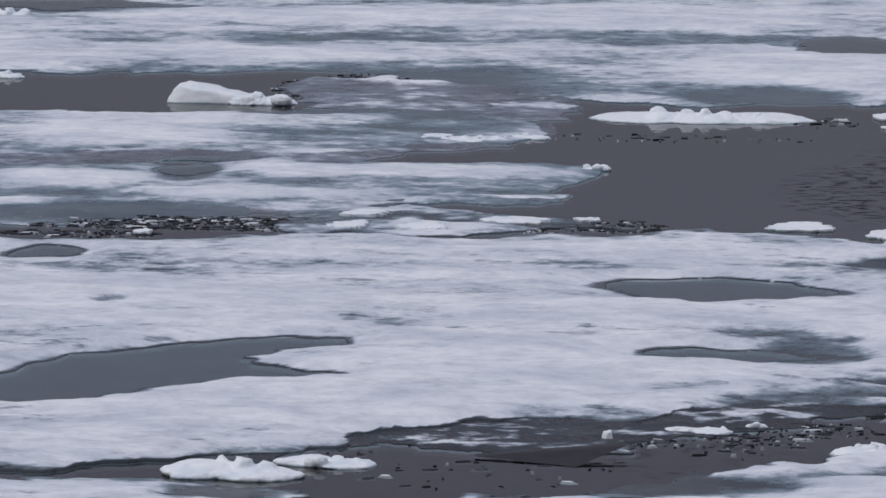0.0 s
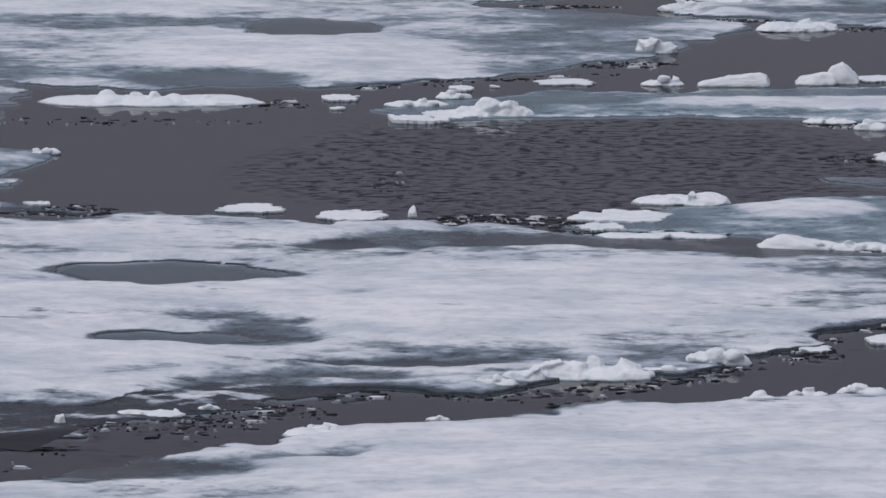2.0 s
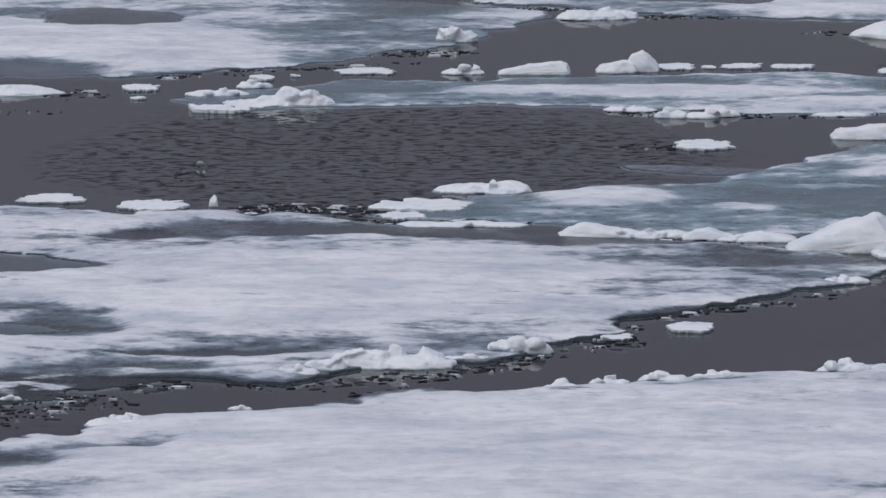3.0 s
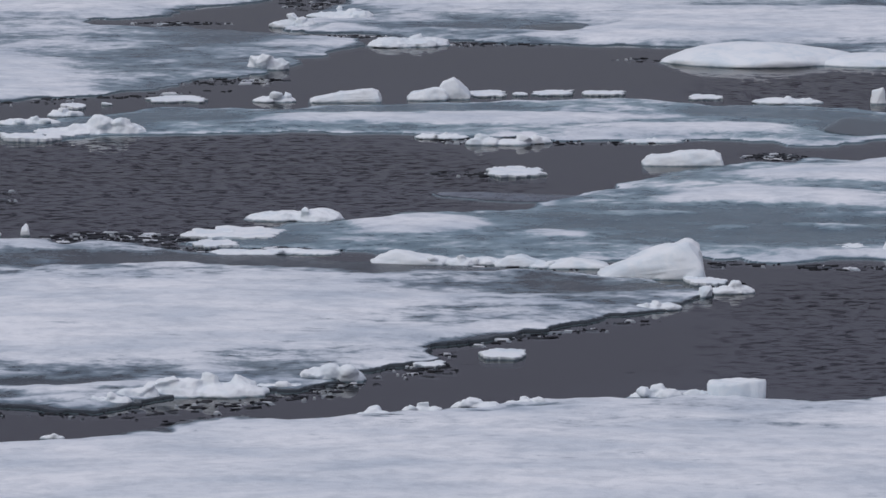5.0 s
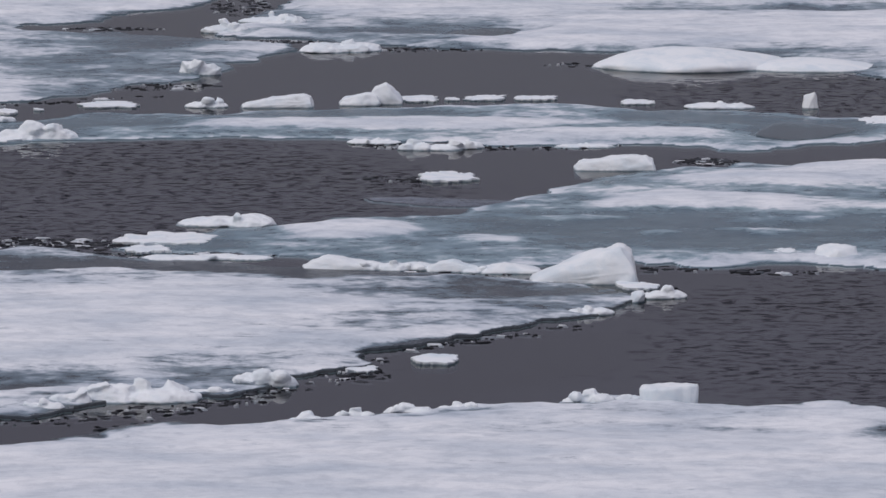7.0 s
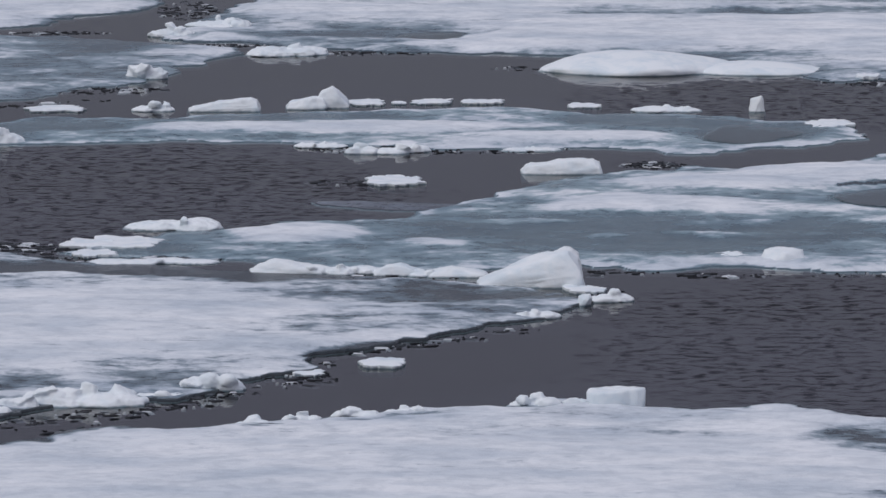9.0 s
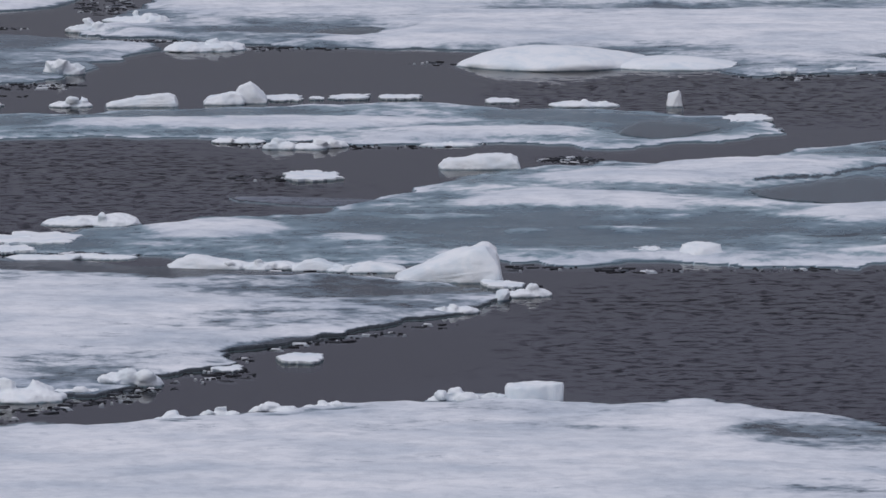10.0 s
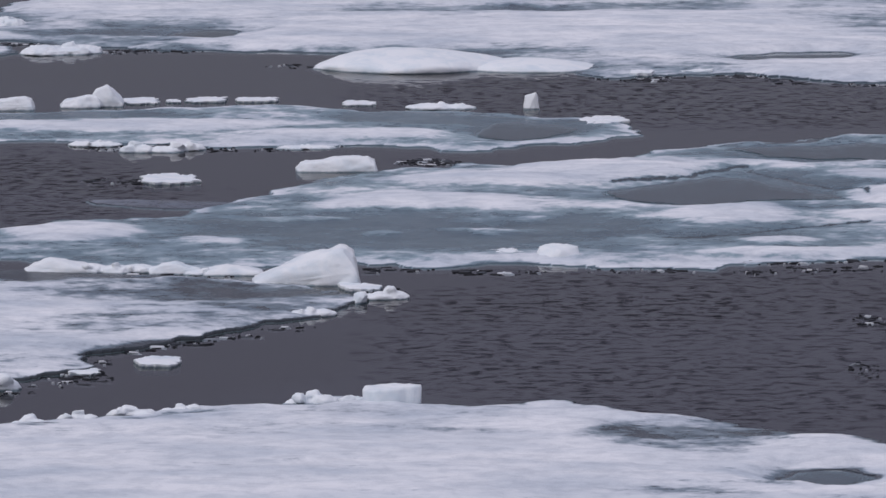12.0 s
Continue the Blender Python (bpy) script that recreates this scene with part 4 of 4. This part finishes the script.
ice_wedge(13, 'low white plate of ice beside a large wedge', 1.42, 69.74, 0.66, 0.4, 0.10, -0.2, 0.5)
ice_wedge(21, 'white ice block tapering from a tall blunt end', -14.62, 83.29, 1.15, 0.6, 0.25, -0.58, 0.85)
ice_wedge(5, 'clean white slab of ice with one end raised', 2.81, 78.17, 0.94, 0.47, 0.17, 0.78, 0.62)
ice_wedge(6, 'long tilted slab of white ice at a floe edge', -1.22, 84.42, 0.93, 0.45, 0.16, 0.7, 0.4)
for seed, spot in enumerate([
        (5.46, 84.14, 0.23, 0.16, 0.19), (4.88, 70.64, 0.57, 0.4, 0.14), (-4.49, 72.11, 0.12, 0.09, 0.12), (-6.78, 58.64, 0.13, 0.09, 0.08),
        (2.67, 67.57, 0.18, 0.13, 0.11),
    ]):
    ice_block(seed, 'clean white angular block of sea ice', *spot)
for seed, spot in enumerate([
        (-3.3, 84.51, 0.82, 0.65, 0.03), (-4.59, 83.69, 0.34, 0.4, 0.05), (-4.19, 84.0, 0.14, 0.17, 0.03),
        (0.57, 85.1, 0.54, 0.64, 0.03), (1.0, 85.05, 0.21, 0.26, 0.03), (1.41, 85.18, 0.57, 0.55, 0.03), (2.05, 85.18, 0.57, 0.55, 0.03),
        (3.34, 84.72, 0.46, 0.49, 0.03), (0.85, 77.33, 0.71, 0.86, 0.04), (-2.24, 72.08, 1.09, 0.91, 0.05),
        (-2.43, 71.32, 0.48, 0.58, 0.04), (-5.18, 72.1, 0.74, 0.75, 0.04), (-5.06, 72.02, 0.7, 0.67, 0.04), (-6.33, 72.73, 0.58, 0.45, 0.03),
        (0.59, 63.74, 0.48, 0.57, 0.04), (-0.12, 63.19, 0.33, 0.4, 0.03), (-6.04, 82.64, 0.49, 0.58, 0.04), (-6.01, 81.63, 0.21, 0.25, 0.03),
        (-4.93, 80.45, 0.78, 0.60, 0.06), (-11.16, 72.02, 0.49, 0.59, 0.05), (-13.29, 71.21, 0.21, 0.26, 0.04), (-6.28, 72.52, 0.83, 0.48, 0.03),
        (6.28, 82.72, 0.66, 0.79, 0.04), (3.99, 70.74, 0.33, 0.39, 0.04), (3.27, 70.94, 0.36, 0.42, 0.03), (4.31, 71.03, 0.36, 0.43, 0.05),
        (3.93, 70.71, 0.36, 0.43, 0.04), (7.16, 87.79, 0.33, 0.4, 0.06), (7.91, 88.18, 0.52, 0.62, 0.04), (2.7, 68.55, 0.46, 0.55, 0.04),
        (-4.6, 81.06, 0.75, 0.89, 0.04),
        (-11.14, 72.95, 0.59, 0.5, 0.05), (-10.33, 71.93, 0.58, 0.45, 0.06), (-9.4, 72.61, 0.78, 0.5, 0.05), (-8.63, 72.82, 0.32, 0.25, 0.04),
    ]):
    ice_plate(seed, 'flat plate of broken white ice afloat', *spot)
ice_plate(40, 'boxy white ice block on the near floe rim', 2.69, 61.12, 0.60, 0.34, 0.21, 0.08)
for seed, spot in enumerate([
        (-4.09, 81.18, 0.95, 0.67, 0.22), (-2.1, 84.37, 0.47, 0.33, 0.14), (-2.3, 88.0, 0.46, 0.32, 0.23), (-0.45, 90.84, 0.97, 0.68, 0.17),
        (-2.04, 93.13, 0.53, 0.37, 0.21), (-1.47, 94.5, 0.67, 0.47, 0.16), (4.37, 84.24, 0.71, 0.5, 0.09), (0.49, 80.05, 0.4, 0.28, 0.14),
        (0.96, 80.12, 0.61, 0.42, 0.13), (-0.02, 80.65, 0.54, 0.38, 0.08), (2.51, 80.27, 0.61, 0.43, 0.06),
        (-1.57, 73.36, 0.93, 0.65, 0.16), (4.38, 70.93, 0.36, 0.25, 0.07),
        (2.95, 67.86, 0.38, 0.27, 0.14), (2.15, 66.75, 0.39, 0.28, 0.1), (1.97, 61.12, 0.40, 0.25, 0.16), (2.27, 61.15, 0.36, 0.24, 0.12),
        (-0.17, 60.42, 0.38, 0.22, 0.12), (0.31, 60.60, 0.42, 0.23, 0.12), (-2.78, 61.22, 0.36, 0.29, 0.19), (-3.02, 60.87, 0.37, 0.26, 0.13),
        (-2.21, 61.6, 1.06, 0.74, 0.21), (-1.5, 61.79, 0.47, 0.33, 0.08), (-1.01, 62.29, 0.58, 0.4, 0.17), (-8.39, 82.2, 2.45, 1.17, 0.10), (-8.45, 82.1, 1.25, 0.7, 0.18), (-7.65, 82.1, 0.8, 0.5, 0.12),
        (-5.06, 82.01, 0.62, 0.43, 0.12), (-4.64, 82.84, 0.38, 0.27, 0.12), (-1.27, 93.96, 0.63, 0.44, 0.18),
        (-13.97, 83.11, 0.76, 0.53, 0.16), (-17.74, 85.53, 0.4, 0.28, 0.1), (-19.16, 92.74, 0.56, 0.39, 0.16), (-10.97, 79.83, 1.15, 0.66, 0.08),
        (-10.2, 80.07, 0.48, 0.33, 0.08), (-9.06, 77.17, 0.29, 0.21, 0.09), (-9.77, 56.47, 0.97, 0.68, 0.18), (-9.04, 56.99, 0.76, 0.53, 0.11),
        (-4.42, 58.19, 0.64, 0.45, 0.1), (-6.03, 59.21, 0.6, 0.38, 0.06), (-5.53, 59.45, 0.19, 0.13, 0.07), (-4.44, 58.35, 0.35, 0.24, 0.06),
        (-3.44, 58.77, 0.17, 0.12, 0.05), (-0.62, 60.15, 0.30, 0.2, 0.11), (0.78, 60.76, 0.46, 0.24, 0.11), (-4.42, 58.46, 0.31, 0.22, 0.08),
        (-3.44, 59.01, 0.2, 0.14, 0.06), (-3.54, 58.62, 0.3, 0.21, 0.06), (-1.78, 70.76, 1.37, 0.53, 0.07), (0.20, 69.96, 0.85, 0.45, 0.12), (1.12, 69.78, 0.40, 0.3, 0.08),
    ]):
    snow_mound(seed, 'lumpy ridge of piled snow and ice', *spot)
brash(5, "small dark and white bits of broken ice adrift", [
        (-12.6, 72.1, 3.6, 0.55, 420), (-9.6, 72.3, 1.2, 0.6, 90), (-12.23, 85.0, 1.92, 1.81, 260), (-7.6, 58.6, 1.3, 0.65, 170), (-5.41, 59.3, 1.05, 0.6, 60),
        (-8.43, 80.3, 1.7, 0.39, 16), (-13.9, 71.1, 0.92, 0.27, 40), (-6.78, 82.1, 0.42, 0.52, 12), (-4.89, 75.0, 0.22, 0.91, 8),
        (-8.2, 72.4, 0.49, 0.5, 30), (-3.5, 71.8, 0.91, 0.53, 60), (-2.11, 71.0, 1.05, 0.32, 45), (-7.31, 58.6, 1.05, 0.6, 60),
        (0.47, 80.7, 0.71, 0.58, 50), (0.23, 77.2, 0.33, 0.38, 10), (-1.04, 62.1, 0.29, 0.35, 25), (-0.34, 63.1, 0.43, 0.31, 30),
        (0.56, 65.1, 0.47, 0.43, 25), (1.37, 80.6, 1.73, 0.69, 90), (3.9, 78.8, 0.4, 0.29, 30), (2.6, 89.0, 0.45, 0.27, 7),
        (-3.66, 71.9, 0.67, 0.53, 40), (0.43, 69.7, 1.15, 0.46, 50), (4.39, 71.1, 0.56, 0.34, 35), (3.15, 70.7, 0.36, 0.23, 18),
        (2.94, 68.3, 0.23, 0.32, 10), (3.93, 78.9, 0.27, 0.29, 25), (7.65, 88.4, 0.71, 0.6, 25), (6.73, 70.4, 1.79, 0.28, 60),
        (7.65, 66.1, 0.19, 0.47, 12), (7.29, 63.0, 0.18, 0.51, 9), (6.47, 81.7, 0.19, 0.43, 8), (-2.47, 60.5, 0.82, 0.71, 14),
        (-1.9, 96.6, 0.45, 1.3, 45), (-1.5, 91.9, 0.8, 0.2, 35), (-3.6, 93.6, 0.8, 0.2, 25), (0.3, 90.9, 1.2, 0.25, 30), (-2.9, 86.6, 0.9, 0.4, 30),
        (-7.64, 56.7, 1.21, 0.77, 12), (-5.76, 58.6, 0.62, 0.45, 14), (-5.49, 58.6, 0.65, 0.82, 12),
    ],
    edges=[[
        (2.35, 66.7), (1.72, 66.1), (0.87, 65.3), (0.31, 64.5), (-0.07, 63.9), (-0.0, 63.2),
        (-0.76, 62.5), (-1.26, 61.5), (-2.54, 60.8), (-3.19, 60.4), (-3.46, 60.6), (-4.23, 60.6),
        (-5.98, 60.0), (-6.92, 59.2),
    ], [
        (2.79, 70.3), (3.73, 70.1), (4.9, 69.9), (6.09, 69.9), (8.3, 70.1),
    ], [
        (-4.71, 71.8), (-4.1, 71.7), (-3.48, 71.4), (-2.73, 70.8),
    ], [
        (-2.86, 85.8), (-3.99, 85.3), (-5.79, 84.2),
    ], [
        (6.35, 87.5), (8.39, 87.9), (9.04, 86.9), (10.23, 86.6),
    ], [
        (-7.22, 59.2), (-7.94, 58.9), (-8.63, 58.4), (-9.03, 57.7),
    ]])
thin_pane("dark thin pane of tilted new ice", (-7.81, 57.51), (-6.50, 57.81), (-6.88, 57.20), 0.10)
